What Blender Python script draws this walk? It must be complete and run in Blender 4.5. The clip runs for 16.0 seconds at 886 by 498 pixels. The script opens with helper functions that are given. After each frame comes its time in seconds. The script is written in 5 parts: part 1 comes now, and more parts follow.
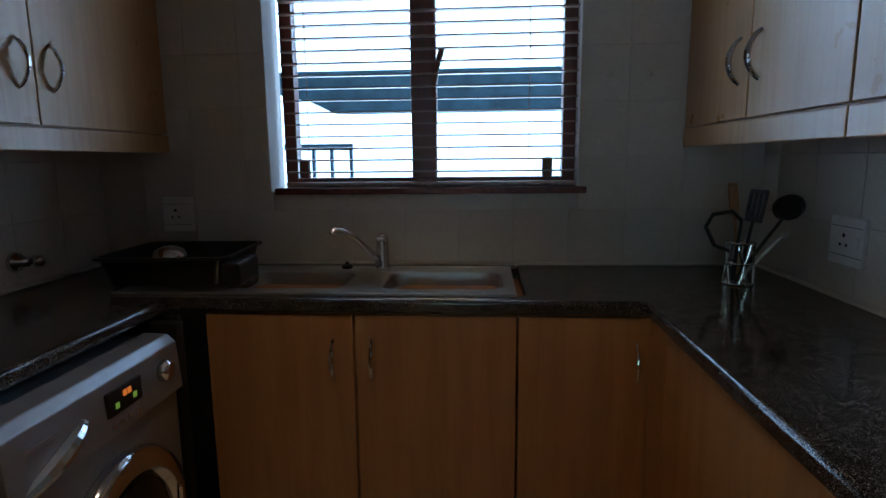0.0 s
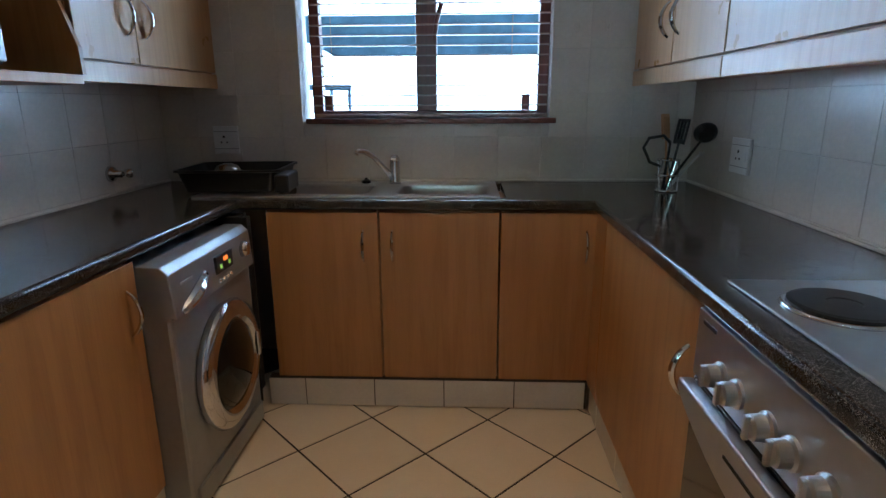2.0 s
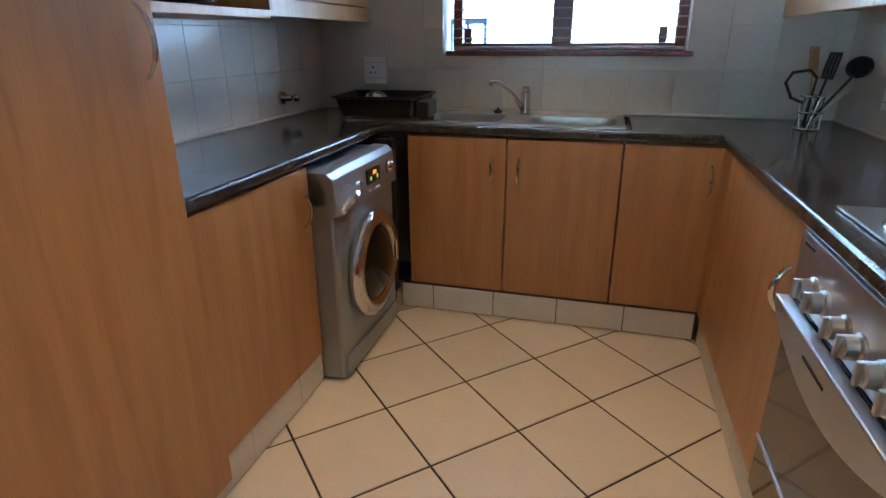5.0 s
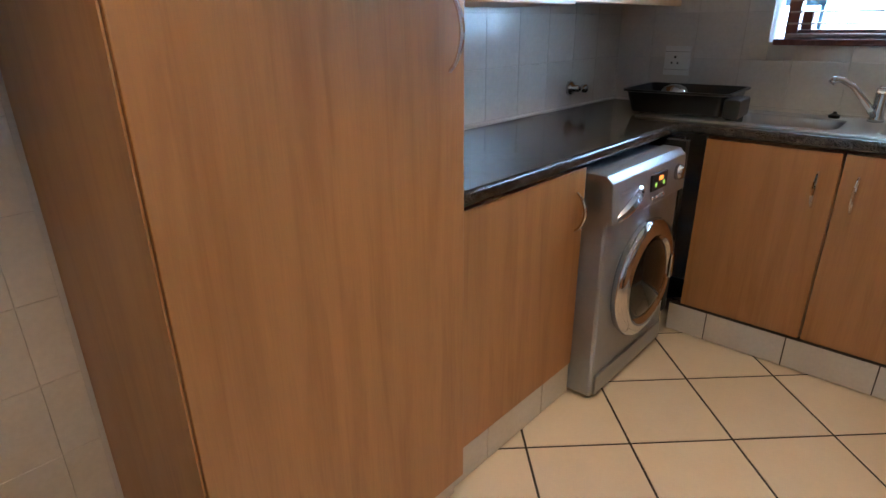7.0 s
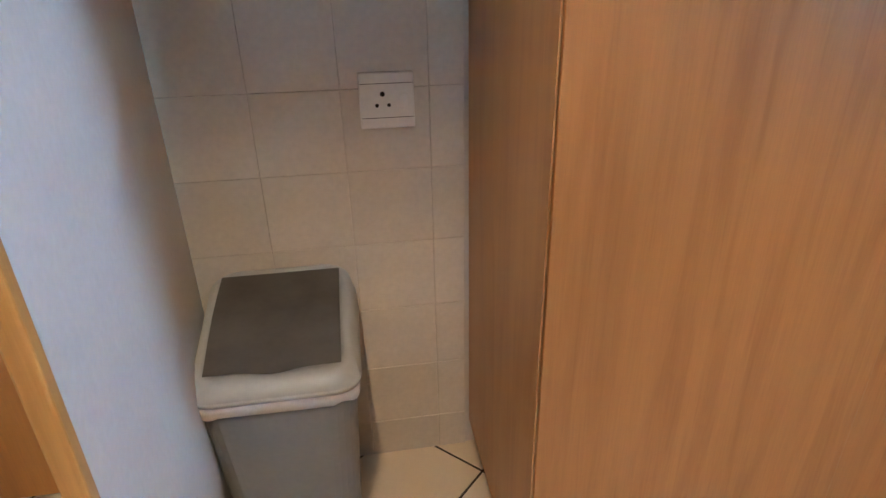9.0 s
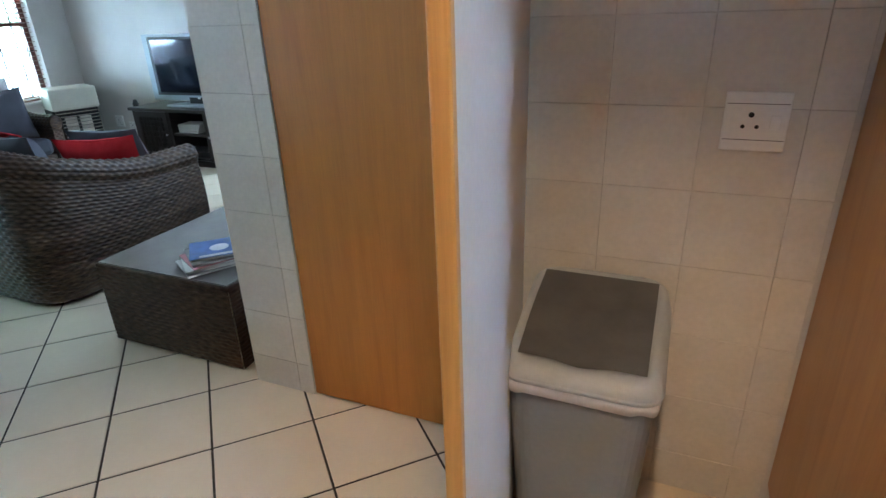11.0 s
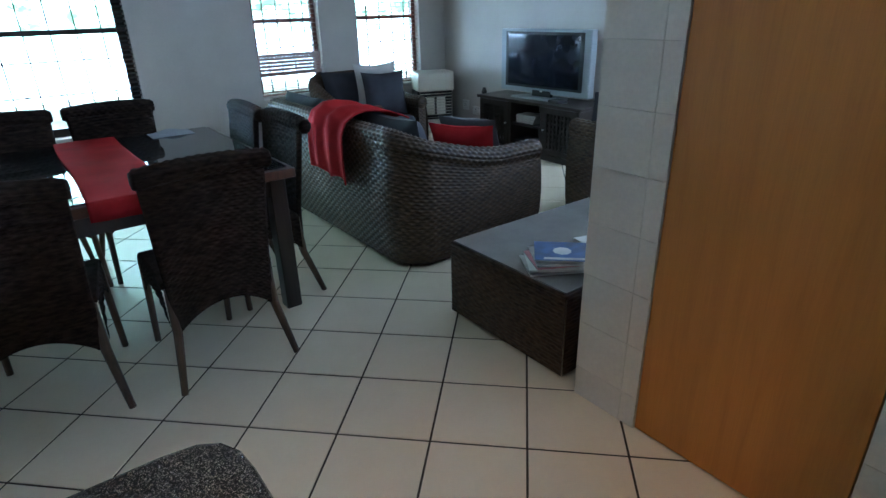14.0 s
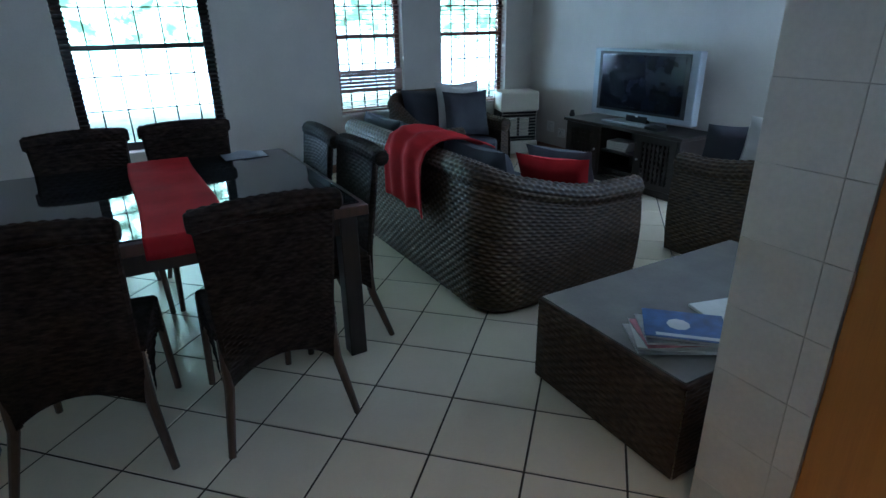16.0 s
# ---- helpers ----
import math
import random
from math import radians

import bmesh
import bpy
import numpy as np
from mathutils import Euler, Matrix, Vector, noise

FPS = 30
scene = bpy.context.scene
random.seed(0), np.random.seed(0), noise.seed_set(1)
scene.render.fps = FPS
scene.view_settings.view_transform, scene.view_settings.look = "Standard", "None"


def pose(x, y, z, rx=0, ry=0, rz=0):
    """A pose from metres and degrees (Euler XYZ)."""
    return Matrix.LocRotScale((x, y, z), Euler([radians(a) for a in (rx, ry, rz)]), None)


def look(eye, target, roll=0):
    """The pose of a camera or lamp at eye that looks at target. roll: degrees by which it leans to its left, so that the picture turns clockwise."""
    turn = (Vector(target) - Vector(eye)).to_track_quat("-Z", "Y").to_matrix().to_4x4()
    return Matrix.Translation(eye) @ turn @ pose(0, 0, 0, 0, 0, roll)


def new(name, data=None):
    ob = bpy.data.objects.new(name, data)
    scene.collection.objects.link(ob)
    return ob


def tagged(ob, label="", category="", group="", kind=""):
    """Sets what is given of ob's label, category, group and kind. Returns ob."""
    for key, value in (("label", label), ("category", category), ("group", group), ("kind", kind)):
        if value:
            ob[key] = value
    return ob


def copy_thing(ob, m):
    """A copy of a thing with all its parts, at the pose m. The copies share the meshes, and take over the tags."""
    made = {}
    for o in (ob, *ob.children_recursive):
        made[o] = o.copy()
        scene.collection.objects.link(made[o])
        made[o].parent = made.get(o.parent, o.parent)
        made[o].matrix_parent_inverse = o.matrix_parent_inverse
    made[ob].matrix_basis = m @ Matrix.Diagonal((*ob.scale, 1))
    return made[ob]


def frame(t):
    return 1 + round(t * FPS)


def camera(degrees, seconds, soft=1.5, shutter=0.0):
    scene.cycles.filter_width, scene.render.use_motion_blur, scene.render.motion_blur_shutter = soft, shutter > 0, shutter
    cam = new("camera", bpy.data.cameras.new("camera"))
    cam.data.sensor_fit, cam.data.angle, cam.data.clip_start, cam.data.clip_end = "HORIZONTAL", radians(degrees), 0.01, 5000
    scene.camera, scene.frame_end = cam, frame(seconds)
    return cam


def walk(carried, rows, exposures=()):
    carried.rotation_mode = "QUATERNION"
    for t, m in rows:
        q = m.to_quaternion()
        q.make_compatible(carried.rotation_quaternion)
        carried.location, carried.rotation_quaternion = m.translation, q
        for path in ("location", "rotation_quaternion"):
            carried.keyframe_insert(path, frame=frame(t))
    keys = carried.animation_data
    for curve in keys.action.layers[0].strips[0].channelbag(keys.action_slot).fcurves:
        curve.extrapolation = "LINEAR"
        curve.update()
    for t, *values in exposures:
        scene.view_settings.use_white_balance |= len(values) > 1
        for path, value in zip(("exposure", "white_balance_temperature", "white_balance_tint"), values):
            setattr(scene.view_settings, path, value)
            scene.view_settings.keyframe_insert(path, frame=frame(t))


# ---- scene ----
cam = camera(76.6, 16.0)
PATH = [
    (0, (0.235, 0.045, 1.328), (0.09, 2.014, 1.009), -0.6),
    (0.5, (0.214, -0.134, 1.326), (0.093, 1.826, 0.947), -0.6),
    (1, (0.195, -0.262, 1.311), (0.087, 1.691, 0.893), -0.4),
    (1.5, (0.182, -0.413, 1.295), (0.086, 1.53, 0.831), -0.3),
    (2, (0.205, -0.553, 1.292), (0.117, 1.38, 0.786), -0.3),
    (2.5, (0.224, -0.679, 1.277), (0.138, 1.241, 0.724), -0.3),
    (3, (0.224, -0.8, 1.266), (0.134, 1.104, 0.662), -0.4),
    (5.5, (0.233, -0.787, 1.28), (-0.429, 0.959, 0.563), -0.6),
    (6, (0.202, -0.7, 1.269), (-0.634, 0.968, 0.55), -1.0),
    (6.5, (0.176, -0.663, 1.279), (-0.875, 0.87, 0.541), -1.0),
    (7, (0.118, -0.68, 1.287), (-1.144, 0.684, 0.548), -0.7),
    (7.5, (0.08, -0.698, 1.289), (-1.402, 0.423, 0.548), -0.4),
    (8, (0.084, -0.665, 1.335), (-1.552, 0.14, 0.512), -0.6),
    (8.5, (0.075, -0.668, 1.347), (-1.657, -0.143, 0.497), -1.0),
    (9, (0.067, -0.692, 1.339), (-1.728, -0.426, 0.497), -1.3),
    (9.5, (0.072, -0.715, 1.334), (-1.748, -0.726, 0.505), -1.8),
    (10, (0.088, -0.75, 1.338), (-1.716, -1.036, 0.523), -2.3),
    (12.5, (0.197, -0.785, 1.4), (-1.19, -1.993, 0.615), -1.3),
    (13, (0.212, -0.821, 1.409), (-1.051, -2.16, 0.625), -1.4),
    (13.5, (0.208, -0.927, 1.419), (-0.965, -2.342, 0.631), -1.3),
    (14, (0.208, -1.055, 1.43), (-0.891, -2.526, 0.638), -1.5),
    (14.5, (0.218, -1.154, 1.449), (-0.829, -2.664, 0.657), -1.4),
    (15, (0.188, -1.236, 1.452), (-0.823, -2.774, 0.669), -1.2),
    (15.5, (0.115, -1.328, 1.46), (-0.85, -2.903, 0.693), -1.2),
    (16, (0.052, -1.407, 1.46), (-0.857, -3.023, 0.711), -1.0),
]
EXPOSURES = [(0, -1.7, 5700, 17), (0.5, -1.5, 5700, 17), (1.5, -0.72, 5700, 17), (3, -0.1, 5600, 17), (5.5, 0.25, 5500, 17), (7, 0.45, 5500, 17), (9, 0.95, 5550, 17), (10, 0.95, 5700, 17), (12.5, 0.45, 5650, 17), (14.5, -0.15, 5450, 17), (16, -0.5, 5350, 17)]
walk(cam, [(t, look(eye, target, roll)) for t, eye, target, roll in PATH], EXPOSURES)

# ---- world and light ----
W = bpy.data.worlds.new("world")
scene.world = W
W.use_nodes = True
_n = W.node_tree.nodes
_sky = _n.new("ShaderNodeTexSky")
_sky.sky_type, _sky.sun_disc = "NISHITA", False
_sky.sun_elevation, _sky.sun_rotation = radians(58), radians(200)
W.node_tree.links.new(_sky.outputs[0], _n["Background"].inputs[0])
_n["Background"].inputs[1].default_value = 0.15


def lamp(name, kind, m, energy, color, **kw):
    data = bpy.data.lights.new(name, kind)
    data.energy, data.color = energy, color
    for key, value in kw.items():
        setattr(data, key, value)
    ob = new(name, data)
    ob.matrix_world = m
    return ob


lamp("sun", "SUN", look((-3, -8, 14), (0, 0, 0)), 1.4, (1, 0.95, 0.88), angle=radians(14))
# Glow of the house wall and garden backdrops in place of daylight, then lamps.
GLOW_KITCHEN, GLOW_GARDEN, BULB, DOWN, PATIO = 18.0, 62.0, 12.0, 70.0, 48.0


# ---- materials ----
class Mat:
    """A node material under construction."""

    def __init__(self, name, rough=0.5, metal=0.0, spec=0.5):
        self.m = bpy.data.materials.new(name)
        self.m.use_nodes = True
        self.t = self.m.node_tree
        self.b = self.t.nodes["Principled BSDF"]
        self.b.inputs["Roughness"].default_value = rough
        self.b.inputs["Metallic"].default_value = metal
        self.b.inputs["Specular IOR Level"].default_value = spec
        self.co = self.t.nodes.new("ShaderNodeTexCoord").outputs["Object"]

    def link(self, a, b):
        self.t.links.new(a, b)

    def mapped(self, scale):
        n = self.t.nodes.new("ShaderNodeMapping")
        n.inputs["Scale"].default_value = scale if hasattr(scale, "__len__") else (scale,) * 3
        self.link(self.co, n.inputs[0])
        return n.outputs[0]

    def noise(self, scale, detail=4.0, rough=0.55, distort=0.0):
        n = self.t.nodes.new("ShaderNodeTexNoise")
        n.inputs["Scale"].default_value = 1.0
        n.inputs["Detail"].default_value, n.inputs["Roughness"].default_value = detail, rough
        n.inputs["Distortion"].default_value = distort
        self.link(self.mapped(scale), n.inputs["Vector"])
        return n.outputs["Fac"]

    def ramp(self, fac, *stops):
        n = self.t.nodes.new("ShaderNodeValToRGB")
        e = n.color_ramp.elements
        while len(e) < len(stops):
            e.new(0.5)
        for k, (p, c) in enumerate(stops):
            e[k].position, e[k].color = p, (*c, 1)
        self.link(fac, n.inputs[0])
        return n.outputs[0]

    def mix(self, fac, a, b, mode="MULTIPLY"):
        n = self.t.nodes.new("ShaderNodeMix")
        n.data_type, n.blend_type = "RGBA", mode
        if isinstance(fac, float):
            n.inputs[0].default_value = fac
        else:
            self.link(fac, n.inputs[0])
        for v, s in ((a, n.inputs[6]), (b, n.inputs[7])):
            if isinstance(v, tuple):
                s.default_value = (*v, 1)
            else:
                self.link(v, s)
        return n.outputs[2]

    def color(self, c):
        if isinstance(c, tuple):
            self.b.inputs["Base Color"].default_value = (*c, 1)
        else:
            self.link(c, self.b.inputs["Base Color"])
        return self

    def vary(self, c, scale=6.0, amount=0.12, fine=60.0):
        """A colour with slow and fine variation, each piece a little different."""
        lo, hi = tuple(v * (1 - amount) for v in c), tuple(min(1, v * (1 + amount)) for v in c)
        a = self.ramp(self.noise(scale), (0.3, lo), (0.7, hi))
        f = self.ramp(self.noise(fine), (0.3, (0.93,) * 3), (0.7, (1, 1, 1)))
        r = self.t.nodes.new("ShaderNodeObjectInfo").outputs["Random"]
        p = self.ramp(r, (0.0, (0.94,) * 3), (1.0, (1, 1, 1)))
        return self.color(self.mix(1.0, self.mix(1.0, a, f), p))

    def bump(self, fac, strength=0.2, dist=0.002):
        n = self.t.nodes.new("ShaderNodeBump")
        n.inputs["Strength"].default_value, n.inputs["Distance"].default_value = strength, dist
        self.link(fac, n.inputs["Height"])
        self.link(n.outputs[0], self.b.inputs["Normal"])
        return self

    def wear(self, lo, hi, scale=8.0):
        n = self.t.nodes.new("ShaderNodeMapRange")
        n.inputs[3].default_value, n.inputs[4].default_value = lo, hi
        self.link(self.noise(scale), n.inputs[0])
        self.link(n.outputs[0], self.b.inputs["Roughness"])
        return self

    def glow(self, c, strength):
        self.b.inputs["Emission Color"].default_value = (*c, 1)
        self.b.inputs["Emission Strength"].default_value = strength
        return self


def wood(name, dark, light, across="x", rough=0.42, stretch=1.0):
    """Laminate with a vertical grain."""
    m = Mat(name, rough)
    s = (38 * stretch, 38 * stretch, 1.6)
    g = m.noise(s, 6, 0.6, 0.6)
    c = m.ramp(g, (0.28, dark), (0.52, light), (0.75, tuple(v * 1.08 for v in light)))
    f = m.ramp(m.noise((220, 220, 7), 3), (0.3, (0.92,) * 3), (0.6, (1, 1, 1)))
    l = m.ramp(m.noise((5, 5, 0.5), 3), (0.3, (0.88,) * 3), (0.7, (1.0, 1.0, 1.0)))
    m.color(m.mix(1.0, m.mix(1.0, c, f), l)).bump(g, 0.06, 0.001).wear(rough - 0.06, rough + 0.1, 5)
    return m.m


def plain(name, c, rough=0.5, metal=0.0, amount=0.1, scale=6.0, fine=80.0, bump=0.05, spec=0.5):
    m = Mat(name, rough, metal, spec).vary(c, scale, amount, fine)
    m.wear(max(0.03, rough - 0.06), min(1, rough + 0.08), scale * 2)
    if bump:
        m.bump(m.noise(fine * 2), bump, 0.001)
    return m.m


WOOD = wood("cherry_laminate", (0.355, 0.149, 0.044), (0.44, 0.204, 0.065), rough=0.36, stretch=0.6)
WOOD_PALE = wood("maple_laminate", (0.52, 0.275, 0.115), (0.59, 0.335, 0.155), rough=0.28)
DOOR_WOOD = wood("varnished_door", (0.42, 0.148, 0.020), (0.49, 0.182, 0.026), rough=0.5, stretch=0.5)
JAMB_WOOD = wood("jamb_wood", (0.48, 0.22, 0.05), (0.62, 0.31, 0.08), rough=0.4)
FRAME_WOOD = wood("window_timber", (0.09, 0.022, 0.012), (0.17, 0.045, 0.025), rough=0.35)
SLAT = wood("blind_slat", (0.30, 0.15, 0.11), (0.44, 0.27, 0.21), rough=0.3)
DARK_WOOD = wood("espresso_wood", (0.012, 0.008, 0.007), (0.03, 0.02, 0.017), rough=0.3)
LEG_WOOD = wood("chair_leg_wood", (0.05, 0.026, 0.015), (0.10, 0.055, 0.032), rough=0.35)
TABLE_WOOD = wood("table_wood", (0.05, 0.022, 0.014), (0.10, 0.046, 0.028), rough=0.28)


def granite():
    m = Mat("black_granite", 0.13)
    v = m.t.nodes.new("ShaderNodeTexVoronoi")
    m.link(m.mapped(150), v.inputs["Vector"])
    c = m.ramp(v.outputs["Color"], (0.45, (0.006, 0.006, 0.007)), (0.60, (0.018, 0.017, 0.016)), (0.80, (0.20, 0.18, 0.155)))
    l = m.ramp(m.noise(30), (0.35, (0.5,) * 3), (0.65, (1.2, 1.2, 1.2)))
    m.color(m.mix(1.0, c, l)).wear(0.10, 0.15, 3)
    return m.m


GRANITE = granite()


def floor_tile():
    m = Mat("cream_floor_tile", 0.3)
    a = m.ramp(m.noise(7, 5), (0.3, (0.74, 0.62, 0.46)), (0.7, (0.78, 0.66, 0.50)))
    f = m.ramp(m.noise(70, 3), (0.3, (0.975,) * 3), (0.65, (1, 1, 1)))
    r = m.ramp(m.t.nodes.new("ShaderNodeObjectInfo").outputs["Random"], (0.0, (0.93,) * 3), (1.0, (1, 1, 1)))
    d = m.ramp(m.noise(2.3, 6, 0.7), (0.5, (1, 1, 1)), (0.9, (0.96, 0.95, 0.93)))
    m.color(m.mix(1.0, m.mix(1.0, m.mix(1.0, a, f), r), d)).wear(0.26, 0.31, 6).bump(m.noise(25), 0.02, 0.001)
    return m.m


TILE = floor_tile()
GROUT = plain("brown_grout", (0.045, 0.03, 0.022), 0.9, amount=0.25, scale=9)
WALL_TILE = plain("cream_wall_tile", (0.66, 0.61, 0.54), 0.22, amount=0.06, scale=5, bump=0.03)
WALL_GROUT = plain("pale_wall_grout", (0.60, 0.56, 0.50), 0.85, amount=0.12)
PLASTER = plain("painted_plaster", (0.62, 0.58, 0.54), 0.75, amount=0.05, scale=3, fine=120, bump=0.12)
PANEL_WHITE = plain("white_painted_panel", (0.70, 0.68, 0.66), 0.6, amount=0.04, scale=4)
CEILING = plain("ceiling_paint", (0.78, 0.77, 0.74), 0.85, amount=0.04)
STEEL = plain("brushed_steel", (0.55, 0.55, 0.55), 0.3, 1.0, 0.04, 4, 40, 0.0)
OVEN_STEEL = plain("oven_steel", (0.50, 0.50, 0.51), 0.36, 1.0, 0.04, 4, 40, 0.0)
CHROME = plain("chrome", (0.75, 0.75, 0.76), 0.1, 1.0, 0.03, 9, 60, 0.0)
SILVER = plain("silver_enamel", (0.36, 0.38, 0.41), 0.3, 0.55, 0.03, 4, 40, 0.0)
SILVER_TV = plain("silver_plastic", (0.42, 0.46, 0.50), 0.35, 0.2, 0.04)
BLACK = plain("black_plastic", (0.012, 0.012, 0.013), 0.35, amount=0.3)
# Near black painted as shade in slots, holes and gaps; also cushion print.
NEAR_BLACK = plain("shade_and_print_black", (0.008, 0.008, 0.008), 0.8, amount=0.3)
IRON = plain("cast_iron_plate", (0.02, 0.018, 0.017), 0.5, 0.3, 0.3, 20)
WHITE = plain("white_plastic", (0.80, 0.79, 0.76), 0.35, amount=0.03)
BIN_GREY = plain("grey_bin_plastic", (0.22, 0.24, 0.265), 0.42, amount=0.06, bump=0.08)
BIN_RIM = plain("pale_grey_bin_plastic", (0.37, 0.39, 0.41), 0.42, amount=0.06)
BIN_LID = plain("charcoal_bin_lid", (0.075, 0.073, 0.073), 0.4, amount=0.3, scale=9)
BAG = plain("white_bin_bag", (0.74, 0.74, 0.75), 0.35, amount=0.06, scale=20, bump=0.3)
GLASS_DARK = plain("smoked_glass", (0.012, 0.012, 0.012), 0.05, amount=0.1, bump=0.0)
OVEN_GLASS = plain("oven_mirror_glass", (0.16, 0.15, 0.14), 0.06, 0.85, 0.05, bump=0.0)
SCREEN = plain("tv_screen_glass", (0.012, 0.015, 0.022), 0.06, amount=0.1, bump=0.0)
FABRIC = plain("charcoal_cushion_fabric", (0.055, 0.056, 0.068), 0.95, amount=0.2, fine=300, bump=0.4)
RED = plain("red_cloth", (0.40, 0.02, 0.024), 0.95, amount=0.2, fine=260, bump=0.35, spec=0.08)
PRINT = plain("printed_cushion_cloth", (0.6, 0.58, 0.55), 0.9, amount=0.15, fine=260, bump=0.3)
PAPER = plain("paper", (0.66, 0.64, 0.60), 0.7, amount=0.12)
BLUE_COVER = plain("blue_magazine_cover", (0.03, 0.075, 0.21), 0.35, amount=0.5, scale=18)
GREY_COVER = plain("grey_magazine_cover", (0.32, 0.29, 0.28), 0.35, amount=0.5, scale=22)
PINK_COVER = plain("pink_magazine_cover", (0.45, 0.16, 0.17), 0.35, amount=0.4, scale=22)
SPATULA = plain("tan_nylon", (0.55, 0.28, 0.12), 0.5, amount=0.1)
CREAM = plain("cream_enamel", (0.78, 0.74, 0.64), 0.4, amount=0.04)
CARD = plain("brown_card", (0.30, 0.15, 0.09), 0.8)


def wicker(name, dark, light, rough=0.5, spec=0.25):
    m = Mat(name, rough, 0.0, spec)
    r = m.ramp(m.noise((25, 25, 90), 4), (0.3, dark), (0.7, light))
    f = m.ramp(m.noise(7, 3), (0.3, (0.75,) * 3), (0.7, (1, 1, 1)))
    m.color(m.mix(1.0, r, f)).wear(rough - 0.1, rough + 0.15, 40)
    return m.m


WICKER = wicker("brown_wicker", (0.026, 0.015, 0.009), (0.105, 0.062, 0.034), 0.45, 0.35)
WICKER_DARK = wicker("dark_wicker", (0.016, 0.010, 0.008), (0.050, 0.033, 0.026), 0.7, 0.06)
WICKER_BOX = wicker("chestnut_wicker", (0.030, 0.017, 0.010), (0.10, 0.058, 0.036), 0.55, 0.2)
LED_ORANGE = Mat("orange_led").color((0.1, 0.02, 0.0)).glow((1, 0.25, 0.03), 1.6).m
LED_GREEN = Mat("green_led").color((0.02, 0.08, 0.0)).glow((0.45, 0.8, 0.1), 0.7).m
BULB_GLOW = Mat("lit_lamp_glass").color((0.9, 0.8, 0.6)).glow((1, 0.72, 0.43), BULB).m


def pane_glass():
    m = Mat("window_glass", 0.0)
    m.b.inputs["Transmission Weight"].default_value = 1.0
    m.b.inputs["IOR"].default_value = 1.02
    return m.color((1.0, 1.0, 1.0)).m


PANE = pane_glass()


def table_glass():
    m = Mat("table_glass", 0.03)
    m.color(m.ramp(m.noise(5), (0.3, (0.014, 0.015, 0.018)), (0.7, (0.03, 0.03, 0.034))))
    m.b.inputs["Specular IOR Level"].default_value = 0.9
    return m.m


TABLE_GLASS = table_glass()


# ---- mesh helpers ----
def mesh_of(name, verts, faces, mat, smooth=False):
    me = bpy.data.meshes.new(name)
    me.from_pydata([tuple(v) for v in verts], [], faces)
    me.materials.append(mat)
    if smooth:
        me.polygons.foreach_set("use_smooth", [True] * len(me.polygons))
    me.update()
    return me


def part(name, me, mat=None, parent=None, label="", smooth=False):
    """Links a bmesh or a mesh as one object, under a thing where one is given."""
    if isinstance(me, bmesh.types.BMesh):
        bm, me = me, bpy.data.meshes.new(name)
        bmesh.ops.recalc_face_normals(bm, faces=bm.faces)
        bm.to_mesh(me)
        bm.free()
        me.materials.append(mat)
        if smooth:
            me.polygons.foreach_set("use_smooth", [True] * len(me.polygons))
    ob = new(name, me)
    ob.parent = parent
    if label:
        ob["label"] = label
    return ob


def thing(name, label, category, at=(0, 0, 0), rz=0.0, group="", kind=""):
    ob = new(name)
    ob.empty_display_size = 0.1
    ob.matrix_world = pose(*at, 0, 0, rz)
    return tagged(ob, label, category, group, kind)


def box(bm, lo, hi, bevel=0.0, seg=2, m=None):
    """Adds a box between two corners to bm, with rounded edges."""
    lo, hi = Vector(lo), Vector(hi)
    tmp = bmesh.new()
    bmesh.ops.create_cube(tmp, size=1.0)
    bmesh.ops.transform(tmp, matrix=Matrix.Translation((lo + hi) / 2) @ Matrix.Diagonal((*(hi - lo), 1)), verts=tmp.verts)
    if bevel:
        bmesh.ops.bevel(tmp, geom=tmp.edges[:], offset=bevel, segments=seg, profile=0.5, affect="EDGES")
    if m is not None:
        bmesh.ops.transform(tmp, matrix=m, verts=tmp.verts)
    return merge(bm, tmp)


def merge(bm, tmp):
    me = bpy.data.meshes.new("tmp")
    tmp.to_mesh(me)
    tmp.free()
    bm.from_mesh(me)
    bpy.data.meshes.remove(me)
    return bm


def boxes(*specs, bevel=0.0):
    bm = bmesh.new()
    for lo, hi in specs:
        box(bm, lo, hi, bevel)
    return bm


def lathe(bm, profile, seg=24, m=None):
    """Adds a turned shape: profile of (radius, height)."""
    tmp = bmesh.new()
    rings = []
    for r, z in profile:
        rings.append([tmp.verts.new((r * math.cos(2 * math.pi * k / seg), r * math.sin(2 * math.pi * k / seg), z)) for k in range(seg)])
    for a, b in zip(rings, rings[1:]):
        for k in range(seg):
            tmp.faces.new((a[k], a[(k + 1) % seg], b[(k + 1) % seg], b[k]))
    if profile[0][0] > 1e-4:
        tmp.faces.new(rings[0][::-1])
    if profile[-1][0] > 1e-4:
        tmp.faces.new(rings[-1])
    bmesh.ops.remove_doubles(tmp, verts=tmp.verts, dist=1e-5)
    if m is not None:
        bmesh.ops.transform(tmp, matrix=m, verts=tmp.verts)
    return merge(bm, tmp)


